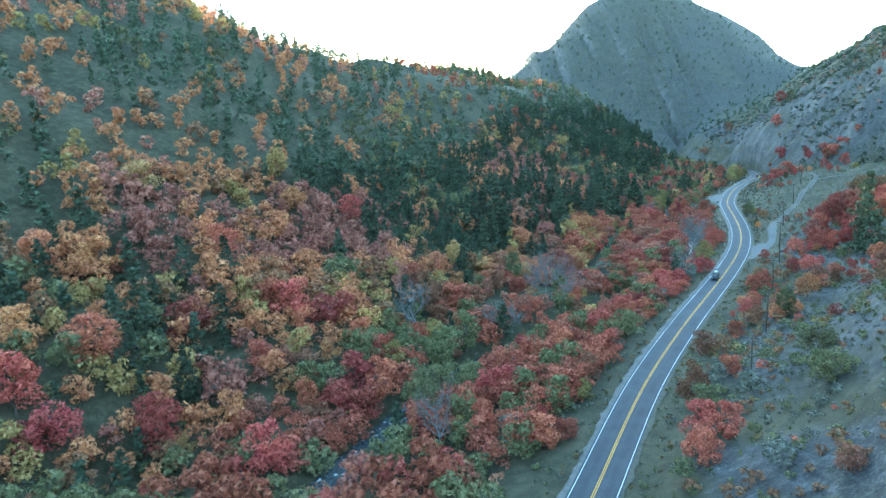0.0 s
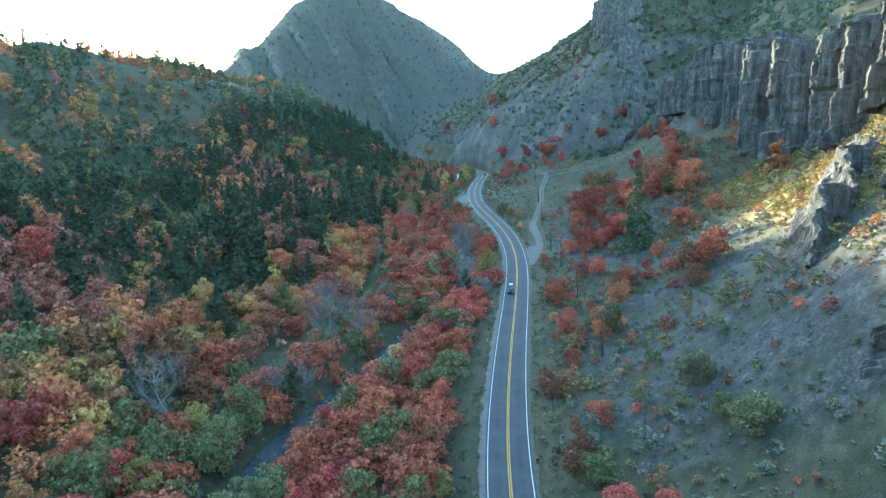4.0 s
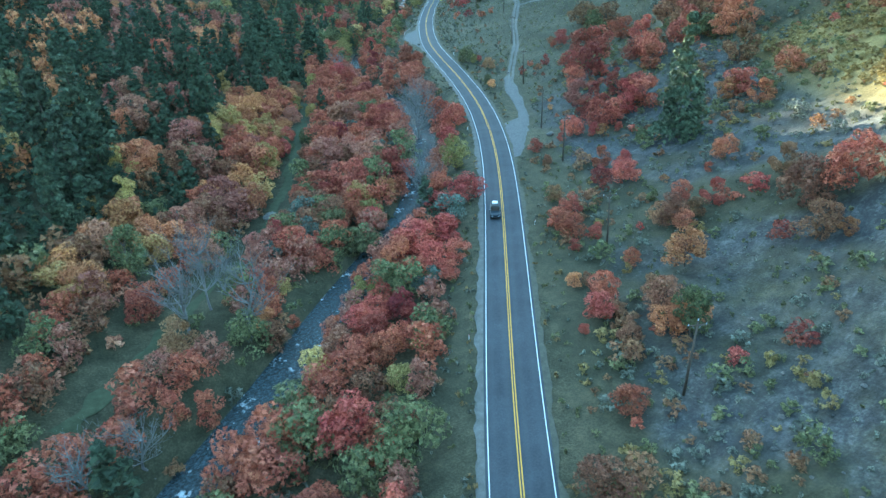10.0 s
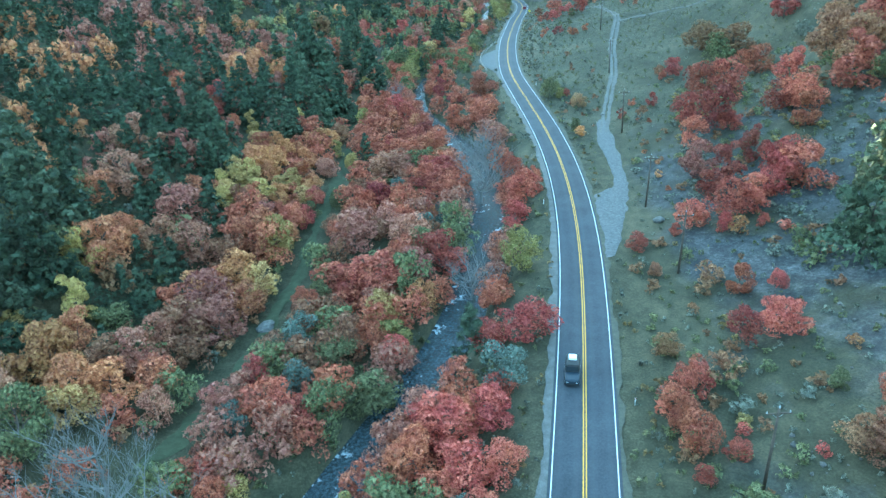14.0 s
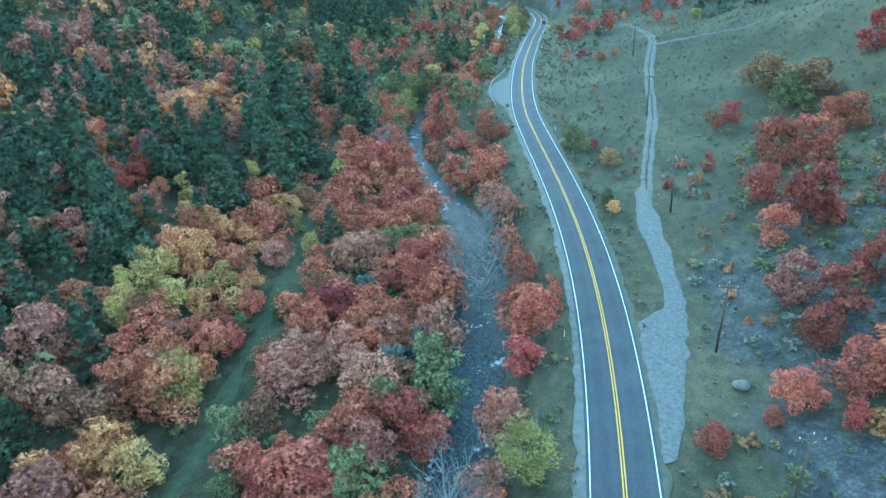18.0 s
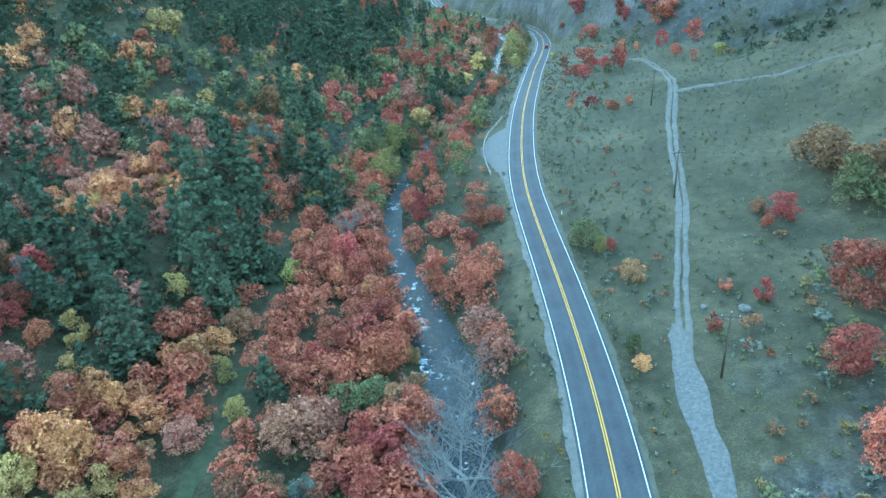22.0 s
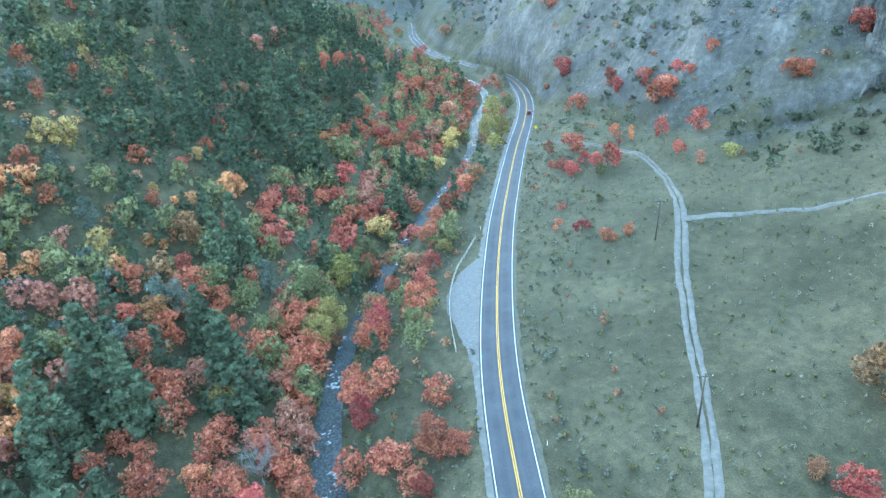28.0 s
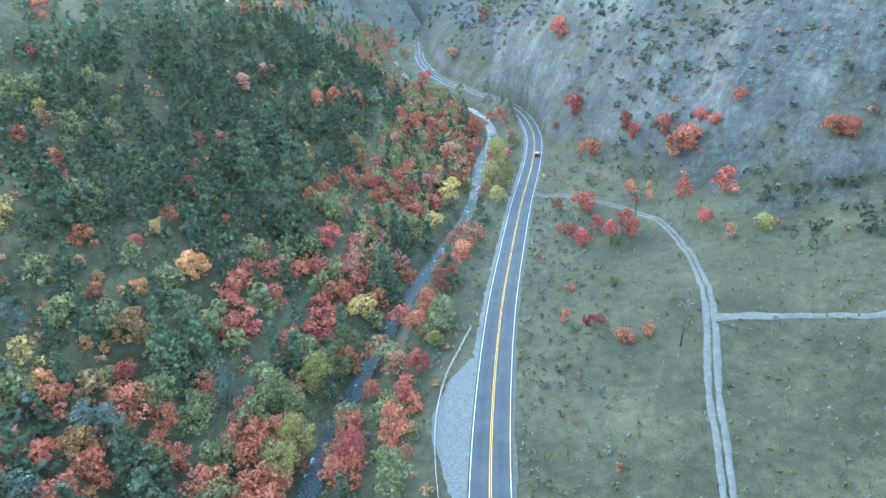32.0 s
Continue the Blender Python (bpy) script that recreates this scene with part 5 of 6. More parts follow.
def cliff(name, xs, ys, depth, seed, label, rise=0.0, bulk=1.0, sink=0.0):
    """A rock wall of upright blocks, fins and ledges along a line."""
    line = smooth_line(np.array(xs, float), np.array(ys, float), 0.55)
    dirs = along(line)
    n = np.stack([-dirs[:, 1], dirs[:, 0]], 1)
    s = np.arange(len(line)) * 0.55
    base = surf(line[:, 0] + n[:, 0] * 4, line[:, 1] + n[:, 1] * 4) - 3.0
    j0, _, _ = columns(s, 4, 11, s[-1], seed)
    top = surf(line[:, 0] - n[:, 0] * depth, line[:, 1] - n[:, 1] * depth) + 0.5 + dice(j0, j0 * 0, seed + 1) * 3.5 + fractal(s, s * 0, 5, seed, 3) * 1.2
    top = np.maximum(top, base + 3 + rise * (0.6 + 0.6 * dice(j0, j0 * 0 + 1, seed)))
    fade = np.clip(np.minimum(s, s[-1] - s) / 12, 0, 1) ** 0.7
    top = base + 2 + (top - base - 2) * fade
    rows_, over = 52, 12
    V = []
    for k in range(rows_ + over):
        h = min(k / rows_, 1.0)
        z = base + (top - base) * h
        zz = z + seed * 31
        lean = fractal(s * 0.25, zz, 8.0, seed + 5, 3) * 0.7
        j1, q1, w1 = columns(s + lean, 9, 19, s[-1], seed + 40)
        j2, q2, w2 = columns(s + lean * 0.7, 2.2, 6.0, s[-1], seed + 50)
        tier = np.floor((z - base) / (6.0 + 5.0 * dice(j1, j1 * 0, seed + 2)) + dice(j2, j2 * 0, seed + 3) * 0.8)
        bed = np.floor(zz / 1.7 + fractal(s, s * 0, 9, seed + 6, 2) * 0.5)
        big = saw(q1, 0.76 + 0.12 * dice(j1, tier, seed + 7)) * w1 * (0.56 + 0.28 * dice(j1, j1 * 0, seed + 8))
        small = pillar(q2, 0.12) * w2 * 0.22 + (dice(j2, tier, seed + 9) - 0.5) * 2.6
        off = (big + small) * bulk - 1.5 * bulk - sink - tier * 0.5 - h * 1.2 + (dice(bed, j2, seed + 11) - 0.5) * 0.4 + (dice(np.floor(s / 1.1 + dice(bed, bed * 0, seed + 13)), np.floor(zz / 2.3 + dice(j2, j2 * 0, seed + 14)), seed + 15) - 0.5) * 0.5 + fractal(s, zz * 0.45, 1.5, seed + 21, 4) * 0.26
        c = max(0, k - rows_)
        back = c * min(1.1, depth * 0.08) + (fractal(s, s * 0 + c * 1.4, 3.0, seed + 31, 3) * 0.7 if c else 0)
        q = line + n * (off - back)[:, None]
        V.append(np.column_stack([q, z + fractal(s, zz, 2.0, seed + 3, 2) * 0.25 + (fractal(s, s * 0 + c * 1.3, 2.6, seed + 33, 3) * 0.9 if c else 0) - max(0, c - 1) * (0.4 + rise * 0.13)]))
    m = len(line)
    f = [(k * m + i, k * m + i + 1, (k + 1) * m + i + 1, (k + 1) * m + i) for k in range(rows_ + over - 1) for i in range(m - 1)]
    return tagged(link(name, np.concatenate(V), f, CRAG), label, "cliff", kind="structure")


cliff("cliff_1", (150, 165, 179, 193, 208, 221, 233, 247), (92, 132, 165, 193, 221, 247, 271, 297), 13, 3, "tall grey limestone cliff with upright buttresses")
cliff("cliff_2", (70, 86, 95, 100), (52, 72, 88, 104), 15, 11, "grey rock outcrop above the talus", 0.0, 0.8, 5.0)
cliff("cliff_3", (22, 38, 50, 60, 64), (0, 32, 54, 74, 84), 15, 17, "pale broken rock face beside the talus", 0.0, 0.8, 4.0)
cliff("cliff_4", (275, 305, 345, 392), (345, 392, 440, 490), 15, 23, "shaded limestone bands on the far hillside")
cliff("cliff_5", (310, 355, 410, 470), (410, 475, 540, 630), 15, 29, "shaded limestone bands under the skyline")
cliff("cliff_6", (142, 125, 108, 94, 82), (127, 119, 110, 104, 102), 5, 35, "dark rock spur with a sunlit edge", 2.5, 0.35, 1.0)


# junipers along the clifftop and dots of scrub on the far mountains
def clifftop(x, y, d, u, e, r):
    return (d > 101) & (d < 260) & (u > 60) & (u < 640) & (r < np.where(d < 175, 0.85, 0.5))


P = grown(15000, (110, 460, 60, 640), clifftop, 3.4, 371)
z = surf(P[:, 0], P[:, 1])
scatter("juniper_woods", W_ROUND, LEAF["clifftop"], [(x, y, zz - 0.2, 0.5 + 0.95 * ((i * 0.37) % 1) ** 1.6, i * 1.7, 1.0) for i, ((x, y), zz) in enumerate(zip(P, z))], "dusty green junipers crowding the clifftop", "juniper woods")
def spur_woods(x, y, d, u, e, r):
    return (d > np.where(u > 430, 30, 62)) & (u > 330) & (x < 480) & (r < np.clip(0.5 + 0.9 * fractal(x, y, 40, 58, 3), 0.12, 1.0))


P = grown(12000, (230, 500, 330, 860), spur_woods, 3.4, 375)
z = surf(P[:, 0], P[:, 1])
r1 = np.random.default_rng(33).uniform(0, 1, len(P))
for key, lo, hi in (("fir", 0.0, 0.5), ("clifftop", 0.5, 0.86), ("russet", 0.86, 1.0)):
    scatter("spur_woods", W_UNDER if key == "russet" else W_ROUND, LEAF[key], [(x, y, zz - 0.2, 0.4 + 0.75 * ((q * 53) % 1) ** 1.5, q * 90, 1.0) for (x, y), zz, q in zip(P, z, r1) if lo <= q < hi], "dark junipers and scrub on the shaded spur", "scrub")
F_DOT = [lobes_mesh("w", 261 + i, 4, 5.5, 5.0, 0.2, 30, 1.15, LEAF["juniper"]) for i in range(2)]


def mountains(x, y, d, u, e, r):
    return ((d > 150) | (y > 850)) & (r < 0.8)


P = grown(9000, (120, 1000, 150, 1500), mountains, 9.0, 381, False)
z = surf(P[:, 0], P[:, 1])
scatter("far_woods", F_DOT, LEAF["fir"], [(x, y, zz - 0.3, 0.5 + 0.8 * ((i * 0.37) % 1), i * 1.7, 1.0) for i, ((x, y), zz) in enumerate(zip(P, z))], "dark scrub and trees dotting the far mountains", "far woods")


# ---- stones on the talus ----
def stone_mesh(seed):
    r = random.Random(seed)
    bm = bmesh.new()
    bmesh.ops.create_icosphere(bm, subdivisions=1, radius=1)
    for q in bm.verts:
        q.co *= r.uniform(0.65, 1.2)
        q.co.z *= 0.7
    me = bpy.data.meshes.new("stone")
    bm.to_mesh(me)
    bm.free()
    me.materials.append(STONE)
    return me


STONES = [stone_mesh(i) for i in range(5)]


def stones_at(n, box, keep, gap, seed, big=1.0):
    P = grown(n, box, keep, gap, seed, False)
    z = surf(P[:, 0], P[:, 1])
    r = np.random.default_rng(seed + 1).uniform(0, 1, len(P))
    vs, fs, k = [], [], 0
    data = []
    for me in STONES:
        data.append((np.array([q.co for q in me.vertices]), np.array([p.vertices for p in me.polygons])))
    for i, ((x, y), zz, q) in enumerate(zip(P, z, r)):
        v, f = data[i % 5]
        s = (0.1 + 0.32 * q ** 4) * big
        a = q * 77
        c, w = math.cos(a) * s, math.sin(a) * s
        vs.append(np.stack([v[:, 0] * c - v[:, 1] * w + x, v[:, 0] * w + v[:, 1] * c + y, v[:, 2] * s + zz + s * 0.2], 1))
        fs.append(f + k)
        k += len(v)
    return np.concatenate(vs), np.concatenate(fs)


v, f = stones_at(9000, (30, 190, 40, 260), lambda x, y, d, u, e, r: (d > 13) & (d < 80) & (u < 235) & (r < 0.3 + 0.7 * (fractal(x, y, 18, 44, 3) > 0)), 0.8, 351)
tagged(link("talus_stones", v, f, STONE), "loose grey stones on the talus slope", "stones", kind="stuff")
v, f = stones_at(7000, (-40, 300, 60, 600), lambda x, y, d, u, e, r: (np.abs(e) < river_half(y) + 2.2) & (np.abs(e) > river_half(y) * 0.4) & (r < 0.8), 0.9, 361)
tagged(link("river_stones", v, f, STONE), "wet boulders along the river bed", "stones", kind="stuff")


v, f = stones_at(2600, (262, 430, 395, 720), lambda x, y, d, u, e, r: (d > 24) & (d < 150) & (u > 415) & (r < 0.25 + 0.75 * (fractal(x, y, 30, 46, 3) > 0.05)), 2.2, 357, 6.0)
tagged(link("hill_rocks", v, f, CRAG), "grey rock outcrops breaking through the far hillside", "rocks", kind="stuff")


# ---- gravel tracks and verges ----
def track(name, xs, ys, width, mat, label, category="track", ragged=0.16, lift=0.16, ruts=0.0):
    line = smooth_line(np.array(xs, float), np.array(ys, float), 1.1)
    dirs = along(line)
    n = np.stack([dirs[:, 1], -dirs[:, 0]], 1)
    s = np.arange(len(line)) * 1.1
    w = np.interp(s / s[-1], np.linspace(0, 1, len(width)), width)
    lanes = [(-1, 1)] if not ruts else [(-1, -1 + ruts), (1 - ruts, 1)]
    V, F = [], []
    for a, b in lanes:
        k0 = len(V) and sum(len(q) for q in V)
        cuts = 4
        for c in range(cuts + 1):
            t = a + (b - a) * c / cuts
            edge = fractal(s, s * 0 + c * 9, 3.0, 5 + c, 3) * ragged if c in (0, cuts) else 0
            q = line + n * (t * w / 2 + edge)[:, None]
            V.append(np.column_stack([q, surf(q[:, 0], q[:, 1]) + (lift if 0 < c < cuts else 0.05)]))
        m = len(line)
        F += [(k0 + c * m + i, k0 + (c + 1) * m + i, k0 + (c + 1) * m + i + 1, k0 + c * m + i + 1) for c in range(cuts) for i in range(m - 1)]
    return tagged(link(name, np.concatenate(V), F, mat, smooth=True), label, category, kind="structure")


WORN = plain("worn_turf", ((0.3, (0.045, 0.044, 0.032)), (0.6, (0.085, 0.08, 0.06)), (0.8, (0.13, 0.12, 0.1))), 1.0, 0.95, 0.4)
DIRT = plain("pale_dirt", ((0.3, (0.065, 0.063, 0.057)), (0.55, (0.115, 0.11, 0.1)), (0.75, (0.175, 0.168, 0.155))), 0.9, 0.95, 0.5)
def apron(name, left, right, label, category):
    """A gravel patch between two edges, ragged where it meets the grass."""
    k, fine = np.arange(len(left)), np.arange(0, len(left) - 1 + 1e-6, 0.125)
    ends = [np.stack([np.interp(fine, k, np.array(q, float)[:, c]) for c in (0, 1)], 1) for q in (left, right)]
    V, cuts = [], 10
    for c in range(cuts + 1):
        q = ends[0] + (ends[1] - ends[0]) * c / cuts
        if c in (0, cuts):
            q = q + np.stack([fractal(fine * 4, fine * 0 + c, 1.7, 81 + c, 3), fractal(fine * 4, fine * 0 + c, 1.7, 91 + c, 3)], 1) * 0.3
        V.append(np.column_stack([q, surf(q[:, 0], q[:, 1]) + (0.13 if 0 < c < cuts else 0.06)]))
    m = len(fine)
    F = [(c * m + i, c * m + i + 1, (c + 1) * m + i + 1, (c + 1) * m + i) for c in range(cuts) for i in range(m - 1)]
    return tagged(link(name, np.concatenate(V), F, GRAVEL, smooth=True), label, category, kind="structure")


apron("gravel_drive", ((133.4, 255.4), (129, 249.6), (124.4, 242.3), (121.1, 235.1), (117.3, 227.2), (114, 222.6), (109, 221.8), (106.2, 217.2), (103.2, 211.8), (100, 206.1), (97.4, 201.2)),
      ((134.6, 254.8), (131.9, 249.2), (127.6, 241), (124, 234.6), (120.2, 227.3), (117.3, 222.5), (115.4, 219.6), (113, 216.6), (109.3, 212.4), (104.3, 206.9), (98.6, 201)), "pale gravel drive joining the road", "drive")
track("dirt_track", *TRACK, (2.3, 2.2, 2.2, 2.2, 2.3, 2.9, 2.3, 2.1, 2.0, 1.9, 1.9, 2.2), DIRT, "two-rut dirt track across the meadow", ruts=0.86)
track("dirt_path", (198, 205, 213, 223.6, 236, 250), (336, 330, 321.5, 312.5, 304, 297), (2.2, 1.6, 1.4, 1.2, 1.0, 0.6), DIRT, "faint dirt path up the meadow", "path")
KERB = ROAD - np.stack([ROAD_DIR[:, 1], -ROAD_DIR[:, 0]], 1) * (EDGE + 0.1)
apron("gravel_pullout", ((137, 316), (138.3, 322.5), (139.2, 328.5), (139.6, 335), (142, 341), (147.4, 347.5), (154.4, 353.5)),
      [(np.interp(q, KERB[:, 1], KERB[:, 0]), q) for q in (316, 322, 327.5, 333.5, 339.5, 345.5, 352.5)], "gravel pullout beside the road", "pullout")
track("woodland_path", LEFT_PATH[::12, 0], LEFT_PATH[::12, 1], (2.2, 2.0, 1.8, 1.6), plain("trodden_grass", ((0.3, (0.03, 0.036, 0.018)), (0.6, (0.06, 0.066, 0.036)), (0.8, (0.1, 0.1, 0.065))), 1.0, 0.95, 0.4), "grassy path through the maple woods", "path", 0.6)
for sgn in (-1, 1):
    a, b = sorted((sgn * (EDGE + 0.01), sgn * (HALF + (1.3 if sgn < 0 else 0.95))))
    step = np.arange(0, len(ROAD) - 1, 0.2)
    fine = np.stack([np.interp(step, np.arange(len(ROAD)), ROAD[:, c]) for c in (0, 1)], 1)
    wob = fractal(step * 2.0, 0 * step, 2.6, 60 + sgn, 4) * 0.3
    v, f = ribbon(fine, along(fine), a + (wob if sgn < 0 else 0 * wob), b + (wob if sgn > 0 else 0 * wob), road_z, 0.03, cuts=2)
    tagged(link("gravel_verge", v, f, WORN if sgn > 0 else DIRT, smooth=True), "narrow gravel verge along the asphalt", "verge", kind="structure")


# ---- utility poles, signs, posts, fence, boulders ----
def part(name, bm, mat, parent, label="", smooth=False):
    me = bpy.data.meshes.new(name)
    bm.to_mesh(me)
    bm.free()
    me.materials.append(mat)
    if smooth:
        me.polygons.foreach_set("use_smooth", np.ones(len(me.polygons), bool))
    ob = new(name, me)
    ob.parent = parent
    if label:
        tagged(ob, label)
    return ob


def box(bm, cx, cy, cz, sx, sy, sz, bevel=0.0):
    r = bmesh.ops.create_cube(bm, size=1, matrix=Matrix.Translation((cx, cy, cz)) @ Matrix.Diagonal((sx, sy, sz, 1)))
    if bevel:
        bmesh.ops.bevel(bm, geom=list({e for q in r["verts"] for e in q.link_edges}), offset=bevel, segments=2, affect="EDGES")
    return bm


def rod(bm, a, b, r0, r1, sides=8):
    d = Vector(b) - Vector(a)
    m = Matrix.Translation((Vector(a) + Vector(b)) / 2) @ d.to_track_quat("Z", "Y").to_matrix().to_4x4()
    bmesh.ops.create_cone(bm, cap_ends=True, segments=sides, radius1=r0, radius2=r1, depth=d.length, matrix=m)
    return bm


INSULATOR = plain("glazed_insulator", ((0.3, (0.3, 0.32, 0.33)), (0.7, (0.5, 0.52, 0.53))), 8, 0.25)
STEEL = plain("galvanised_steel", ((0.3, (0.35, 0.36, 0.37)), (0.7, (0.5, 0.51, 0.52))), 5, 0.45, metal=0.8)


def utility_pole():
    p = new("utility_pole")
    tagged(p, "dark weathered wooden utility pole with a short crossarm", "utility pole", "utility poles along the meadow")
    part("pole", rod(bmesh.new(), (0, 0, -0.4), (0, 0, 9.6), 0.17, 0.11, 10), POLE_WOOD, p, smooth=True)
    part("crossarm", box(bmesh.new(), 0, 0, 9.0, 2.2, 0.11, 0.13, 0.01), POLE_WOOD, p)
    for x in (-0.55, 0.55):
        part("brace", rod(bmesh.new(), (x, 0.06, 8.97), (0, 0.06, 8.4), 0.02, 0.02, 5), STEEL, p)
    for x in (-0.95, 0.95):
        part("insulator", rod(bmesh.new(), (x, 0, 9.06), (x, 0, 9.26), 0.07, 0.04, 8), INSULATOR, p)
    part("insulator", rod(bmesh.new(), (0, 0, 9.6), (0, 0, 9.82), 0.07, 0.04, 8), INSULATOR, p)
    return p


POLES = ((67, 129.5), (83.5, 158.5), (102.5, 191.5), (113.5, 212.5), (131, 243), (159, 287), (188, 333), (216, 385), (49, 99))
first = utility_pole()
for i, (x, y) in enumerate(POLES):
    m = pose(x, y, ground_z(x, y), rng.uniform(-1.5, 1.5), rng.uniform(-1.5, 1.5), -28 + rng.uniform(-6, 6))
    if i == 0:
        first.matrix_basis = m
    else:
        copy_thing(first, m)

SIGN_YELLOW = plain("yellow_sign_paint", ((0.3, (0.75, 0.55, 0.02)), (0.7, (0.85, 0.66, 0.04))), 3, 0.5)
SIGN_WHITE = plain("white_plastic", ((0.3, (0.65, 0.65, 0.65)), (0.7, (0.8, 0.8, 0.8))), 3, 0.5)
RED_PAINT = plain("red_reflector", ((0.3, (0.5, 0.05, 0.04)), (0.7, (0.6, 0.06, 0.05))), 3, 0.4)
BLACK = plain("black_paint", ((0.3, (0.02, 0.02, 0.02)), (0.7, (0.035, 0.035, 0.035))), 3, 0.5)


def road_at(y, off):
    i = int(np.argmin(np.abs(ROAD[:, 1] - y)))
    p = ROAD[i] + np.array((ROAD_DIR[i, 1], -ROAD_DIR[i, 0])) * off
    return p[0], p[1], math.degrees(math.atan2(-ROAD_DIR[i, 0], ROAD_DIR[i, 1]))


def warning_sign(y, off):
    x, yy, turn = road_at(y, off)
    s = new("warning_sign")
    tagged(s, "yellow diamond bend-warning sign on a steel post", "road sign")
    part("post", box(bmesh.new(), 0, 0, 1.1, 0.06, 0.04, 2.6), STEEL, s)
    bm = box(bmesh.new(), 0, -0.04, 0, 0.9, 0.02, 0.9, 0.008)
    bmesh.ops.rotate(bm, cent=(0, -0.04, 0), matrix=Matrix.Rotation(radians(45), 3, "Y"), verts=bm.verts)
    bmesh.ops.translate(bm, vec=(0, 0, 2.1), verts=bm.verts)
    panel = part("panel", bm, SIGN_YELLOW, s)
    part("arrow", box(box(bmesh.new(), 0, -0.056, 2.02, 0.1, 0.008, 0.45), 0.1, -0.056, 2.24, 0.28, 0.008, 0.1), BLACK, panel)
    s.matrix_basis = pose(x, yy, ground_z(x, yy), 0, 0, turn)


warning_sign(447, 5.6)
post = new("delineator_post")
tagged(post, "slim white roadside delineator post with a red reflector", "marker post", "marker posts along the road")
part("stem", box(bmesh.new(), 0, 0, 0.45, 0.1, 0.03, 1.1, 0.008), SIGN_WHITE, post)
part("reflector", box(bmesh.new(), 0, -0.02, 0.88, 0.07, 0.012, 0.12), RED_PAINT, post)
for i, (y, off) in enumerate(((176, 5.3), (220, -5.2), (262, 5.2), (297, 5.2), (150, -5.3), (330, 5.2), (366, -5.2), (400, 5.2))):
    x, yy, turn = road_at(y, off)
    m = pose(x, yy, ground_z(x, yy), 0, 0, turn)
    if i == 0:
        post.matrix_basis = m
    else:
        copy_thing(post, m)

FENCE_WOOD = plain("silvered_fence_wood", ((0.3, (0.2, 0.18, 0.16)), (0.7, (0.4, 0.37, 0.33))), 3, 0.9, 0.3)
fence = tagged(new("pole_fence"), "silvered pole fence round the pullout", "fence")
FL = smooth_line(np.array([136.2, 136.8, 138.2, 140.8, 146.2, 154.2, 159.5]), np.array([322, 328, 337, 345, 351, 357, 364]), 2.6)
fz = surf(FL[:, 0], FL[:, 1])
for i, ((x, y), zz) in enumerate(zip(FL, fz)):
    part("post", rod(bmesh.new(), (x, y, zz - 0.3), (x + rng.uniform(-0.05, 0.05), y, zz + 1.05), 0.09, 0.08, 7), FENCE_WOOD, fence)
    if i:
        for h in (0.45, 0.9):
            a, b = FL[i - 1], FL[i]
            part("rail", rod(bmesh.new(), (a[0], a[1], fz[i - 1] + h + rng.uniform(-0.05, 0.05)), (b[0], b[1], zz + h), 0.06, 0.045, 6), FENCE_WOOD, fence)


def boulder(x, y, s, seed):
    r = random.Random(seed)
    bm = bmesh.new()
    bmesh.ops.create_icosphere(bm, subdivisions=3, radius=s)
    o = Vector((r.uniform(0, 50), r.uniform(0, 50), 0))
    for q in bm.verts:
        q.co *= 1 + 0.35 * noise.noise(q.co / s * 0.9 + o) + 0.12 * noise.noise(q.co / s * 3 + o)
        q.co.z *= 0.65
    ob = part("boulder", bm, BOULDER_STONE, None)
    ob.matrix_basis = pose(x, y, ground_z(x, y) + s * 0.2, 0, 0, r.uniform(0, 360))
    tagged(ob, "pale grey limestone boulder resting in the grass", "boulder", "boulders in the meadow")
for i, (x, y, s) in enumerate(((111, 206, 0.9), (136.5, 258, 0.55), (139.5, 256, 0.5), (143, 252, 0.9), (150, 251, 0.4), (158, 268, 0.4), (250, 372, 0.8), (240, 352, 0.5), (166, 270, 0.4), (75, 200, 1.2), (47, 217, 1.3))):
    boulder(x, y, s, 400 + i)


# ---- vehicles ----
TYRE = plain("tyre_rubber", ((0.3, (0.015, 0.015, 0.015)), (0.7, (0.03, 0.03, 0.03))), 9, 0.85)
GLASS, gt, gb = material("car_glass", 0.05)
gb.inputs["Base Color"].default_value, gb.inputs["Specular IOR Level"].default_value = (0.02, 0.025, 0.03, 1), 0.6
LAMP = plain("lamp_lens", ((0.3, (0.6, 0.6, 0.6)), (0.7, (0.75, 0.75, 0.75))), 9, 0.15)


def paint(name, c):
    m, t, b = material(name, 0.4)
    n = grain(t, 3.0)
    t.links.new(ramp(t, n, ((0.3, tuple(q * 0.85 for q in c)), (0.7, c))), b.inputs["Base Color"])
    b.inputs["Coat Weight"].default_value = 0.2
    return m


def hull(rings, bevel=0.05):
    """A closed body from cross sections: y, half width, low z, high z, top half width."""
    bm = bmesh.new()
    prev = None
    for y, w, z0, z1, wt in rings:
        r = [bm.verts.new(q) for q in ((-w, y, z0), (w, y, z0), (w, y, z0 + (z1 - z0) * 0.55), (wt, y, z1), (-wt, y, z1), (-w, y, z0 + (z1 - z0) * 0.55))]
        if prev:
            for k in range(6):
                bm.faces.new((prev[k], prev[(k + 1) % 6], r[(k + 1) % 6], r[k]))
        else:
            bm.faces.new(r[::-1])
        prev = r
    bm.faces.new(prev)
    bmesh.ops.recalc_face_normals(bm, faces=bm.faces)
    bmesh.ops.bevel(bm, geom=bm.edges[:], offset=bevel, segments=2, affect="EDGES")
    return bm


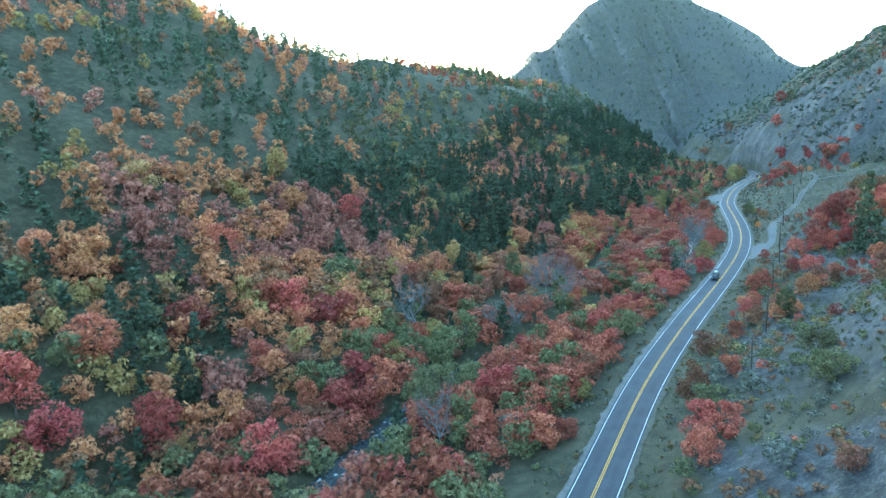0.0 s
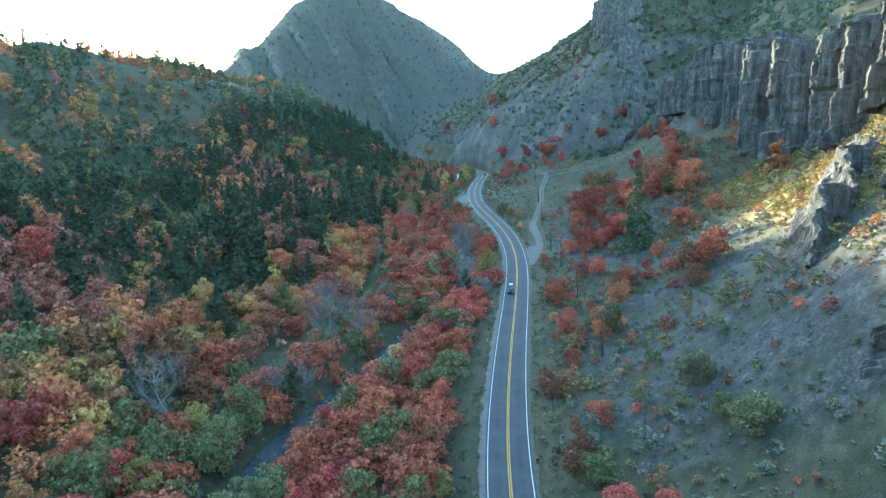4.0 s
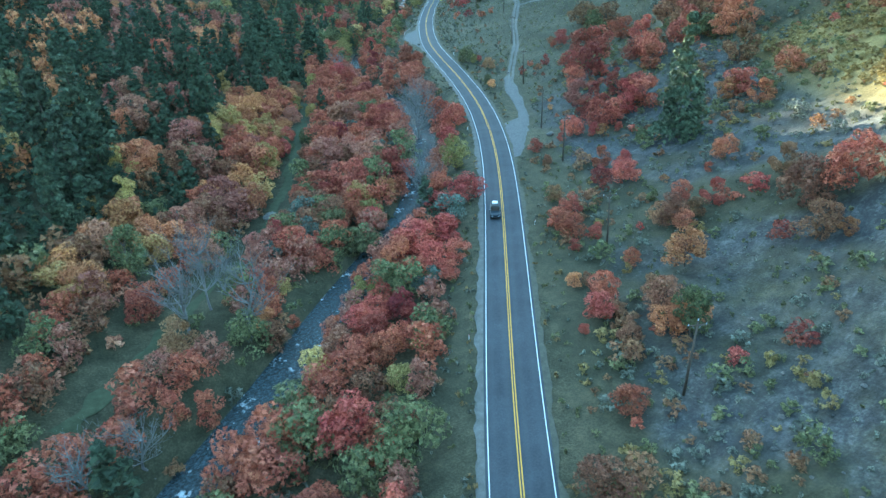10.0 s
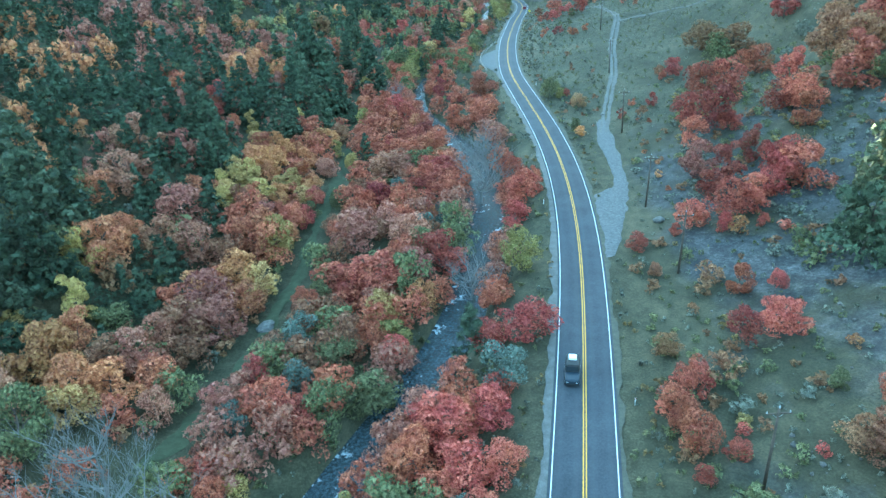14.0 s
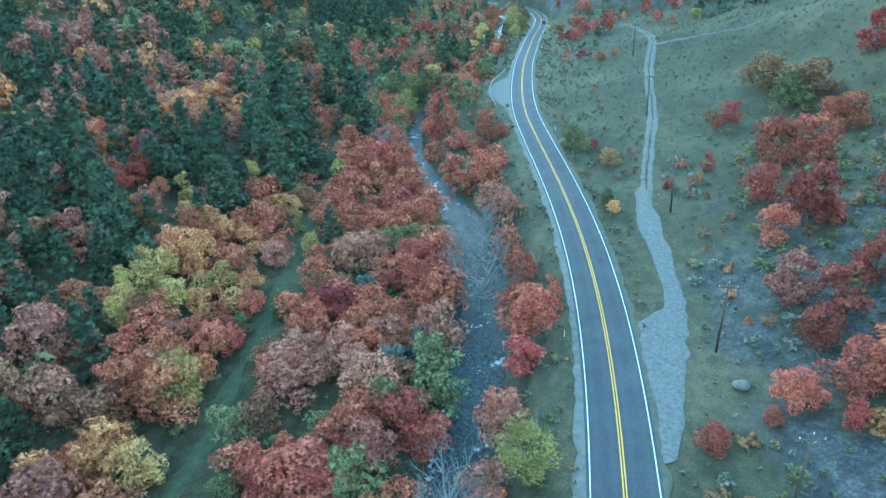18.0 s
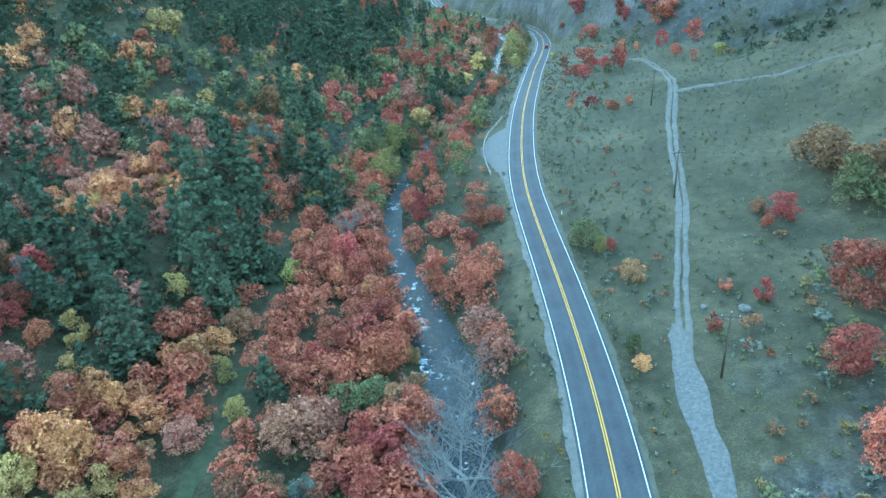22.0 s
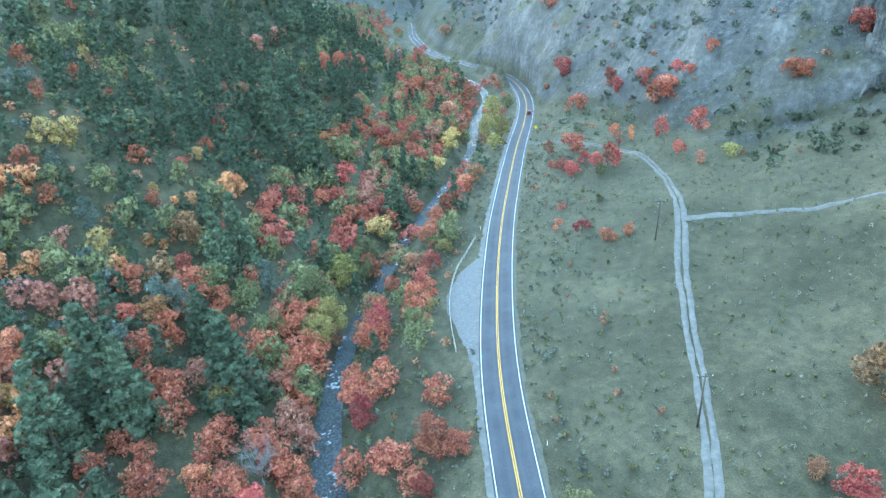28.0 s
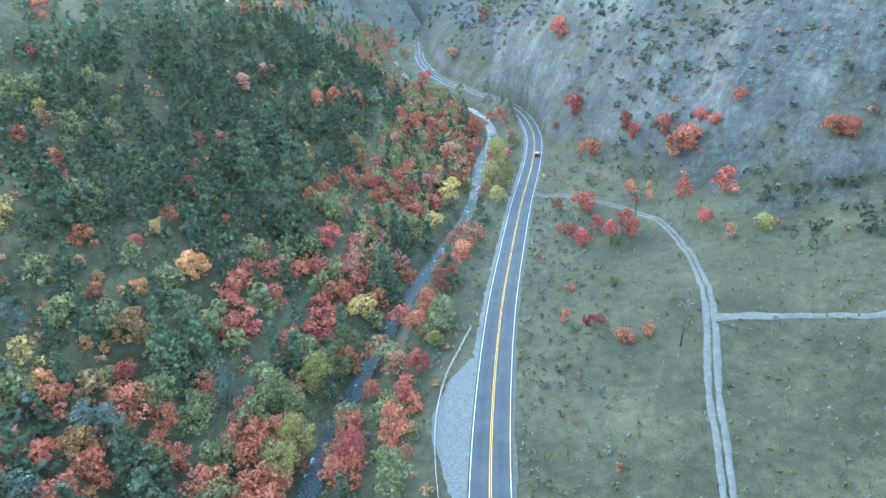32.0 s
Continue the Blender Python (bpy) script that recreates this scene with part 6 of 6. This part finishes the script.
def car(label, colour, y, lane, away, jeep=False):
    x, yy, turn = road_at(y, lane)
    c = new("off_road_car" if jeep else "car")
    tagged(c, label, "car")
    p = paint("car_paint", colour)
    L, w, h = (2.05, 0.88, 1.82) if jeep else (2.3, 0.93, 1.7)
    body = part("body", hull(((-L, w * 0.92, 0.45, 0.95, w * 0.85), (-L + 0.2, w, 0.32, 1.02, w * 0.92), (0.5, w, 0.3, 1.05, w * 0.93), (L - 0.25, w * 0.98, 0.32, 0.98, w * 0.86), (L, w * 0.88, 0.45, 0.85, w * 0.78))), p, c, smooth=False)
    part("cabin", hull(((-L + 0.08, w * 0.88, 1.0, h - 0.12, w * 0.74), (-L + 0.3, w * 0.9, 1.0, h, w * 0.78), (0.25, w * 0.9, 1.0, h, w * 0.78), (0.95 if not jeep else 0.55, w * 0.88, 1.0, 1.12, w * 0.86)), 0.04), p if not jeep else BLACK, c)
    for side in (-1, 1):
        part("side_window", box(bmesh.new(), side * (w * 0.86), -0.75, 1.33, 0.03, 1.9, 0.36, 0.01), GLASS, body)
        part("headlight", box(bmesh.new(), side * w * 0.62, L - 0.05, 0.72, 0.3, 0.12, 0.16, 0.03), LAMP, body)
        part("tail_light", box(bmesh.new(), side * w * 0.72, -L + 0.02, 0.82, 0.16, 0.08, 0.24, 0.02), RED_PAINT, body)
        part("mirror", box(bmesh.new(), side * (w + 0.1), 0.55, 1.1, 0.18, 0.1, 0.14, 0.03), p, body)
        for fy in (-1, 1):
            wheel = part("wheel", rod(bmesh.new(), (side * (w - 0.2), fy * L * 0.62, 0.38), (side * (w + 0.02), fy * L * 0.62, 0.38), 0.38, 0.38, 18), TYRE, c)
            part("rim", rod(bmesh.new(), (side * (w - 0.1), fy * L * 0.62, 0.38), (side * (w + 0.035), fy * L * 0.62, 0.38), 0.22, 0.22, 12), STEEL, wheel)
    front = box(bmesh.new(), 0, 0, 0, 1.35, 0.03, 0.5, 0.01)
    bmesh.ops.rotate(front, cent=(0, 0, 0), matrix=Matrix.Rotation(radians(38 if not jeep else 18), 3, "X"), verts=front.verts)
    bmesh.ops.translate(front, vec=(0, 0.66 if not jeep else 0.47, 1.4), verts=front.verts)
    part("windscreen", front, GLASS, body)
    part("rear_window", box(bmesh.new(), 0, -L + 0.1, 1.36, 1.2, 0.04, 0.34, 0.01), GLASS, body)
    part("bumper", box(bmesh.new(), 0, L - 0.02, 0.48, 1.6, 0.16, 0.18, 0.04), BLACK, c)
    part("bumper", box(bmesh.new(), 0, -L + 0.02, 0.48, 1.6, 0.16, 0.18, 0.04), BLACK, c)
    if jeep:
        part("spare_wheel", rod(bmesh.new(), (0, -L - 0.02, 0.95), (0, -L - 0.24, 0.95), 0.37, 0.37, 16), TYRE, c)
        part("roof_load", box(bmesh.new(), 0, -1.0, h + 0.14, 0.9, 0.9, 0.28, 0.06), SIGN_WHITE, c, "pale bundle strapped on the roof")
    c.matrix_basis = pose(x, yy, float(road_z(yy)) + 0.05, 0, 0, turn + (0 if away else 180))


car("dark off-road car with a pale roof load", (0.02, 0.028, 0.038), 180, -1.4, False, True)
car("dark red hatchback near the far bend", (0.16, 0.03, 0.035), 474, 1.6, True)
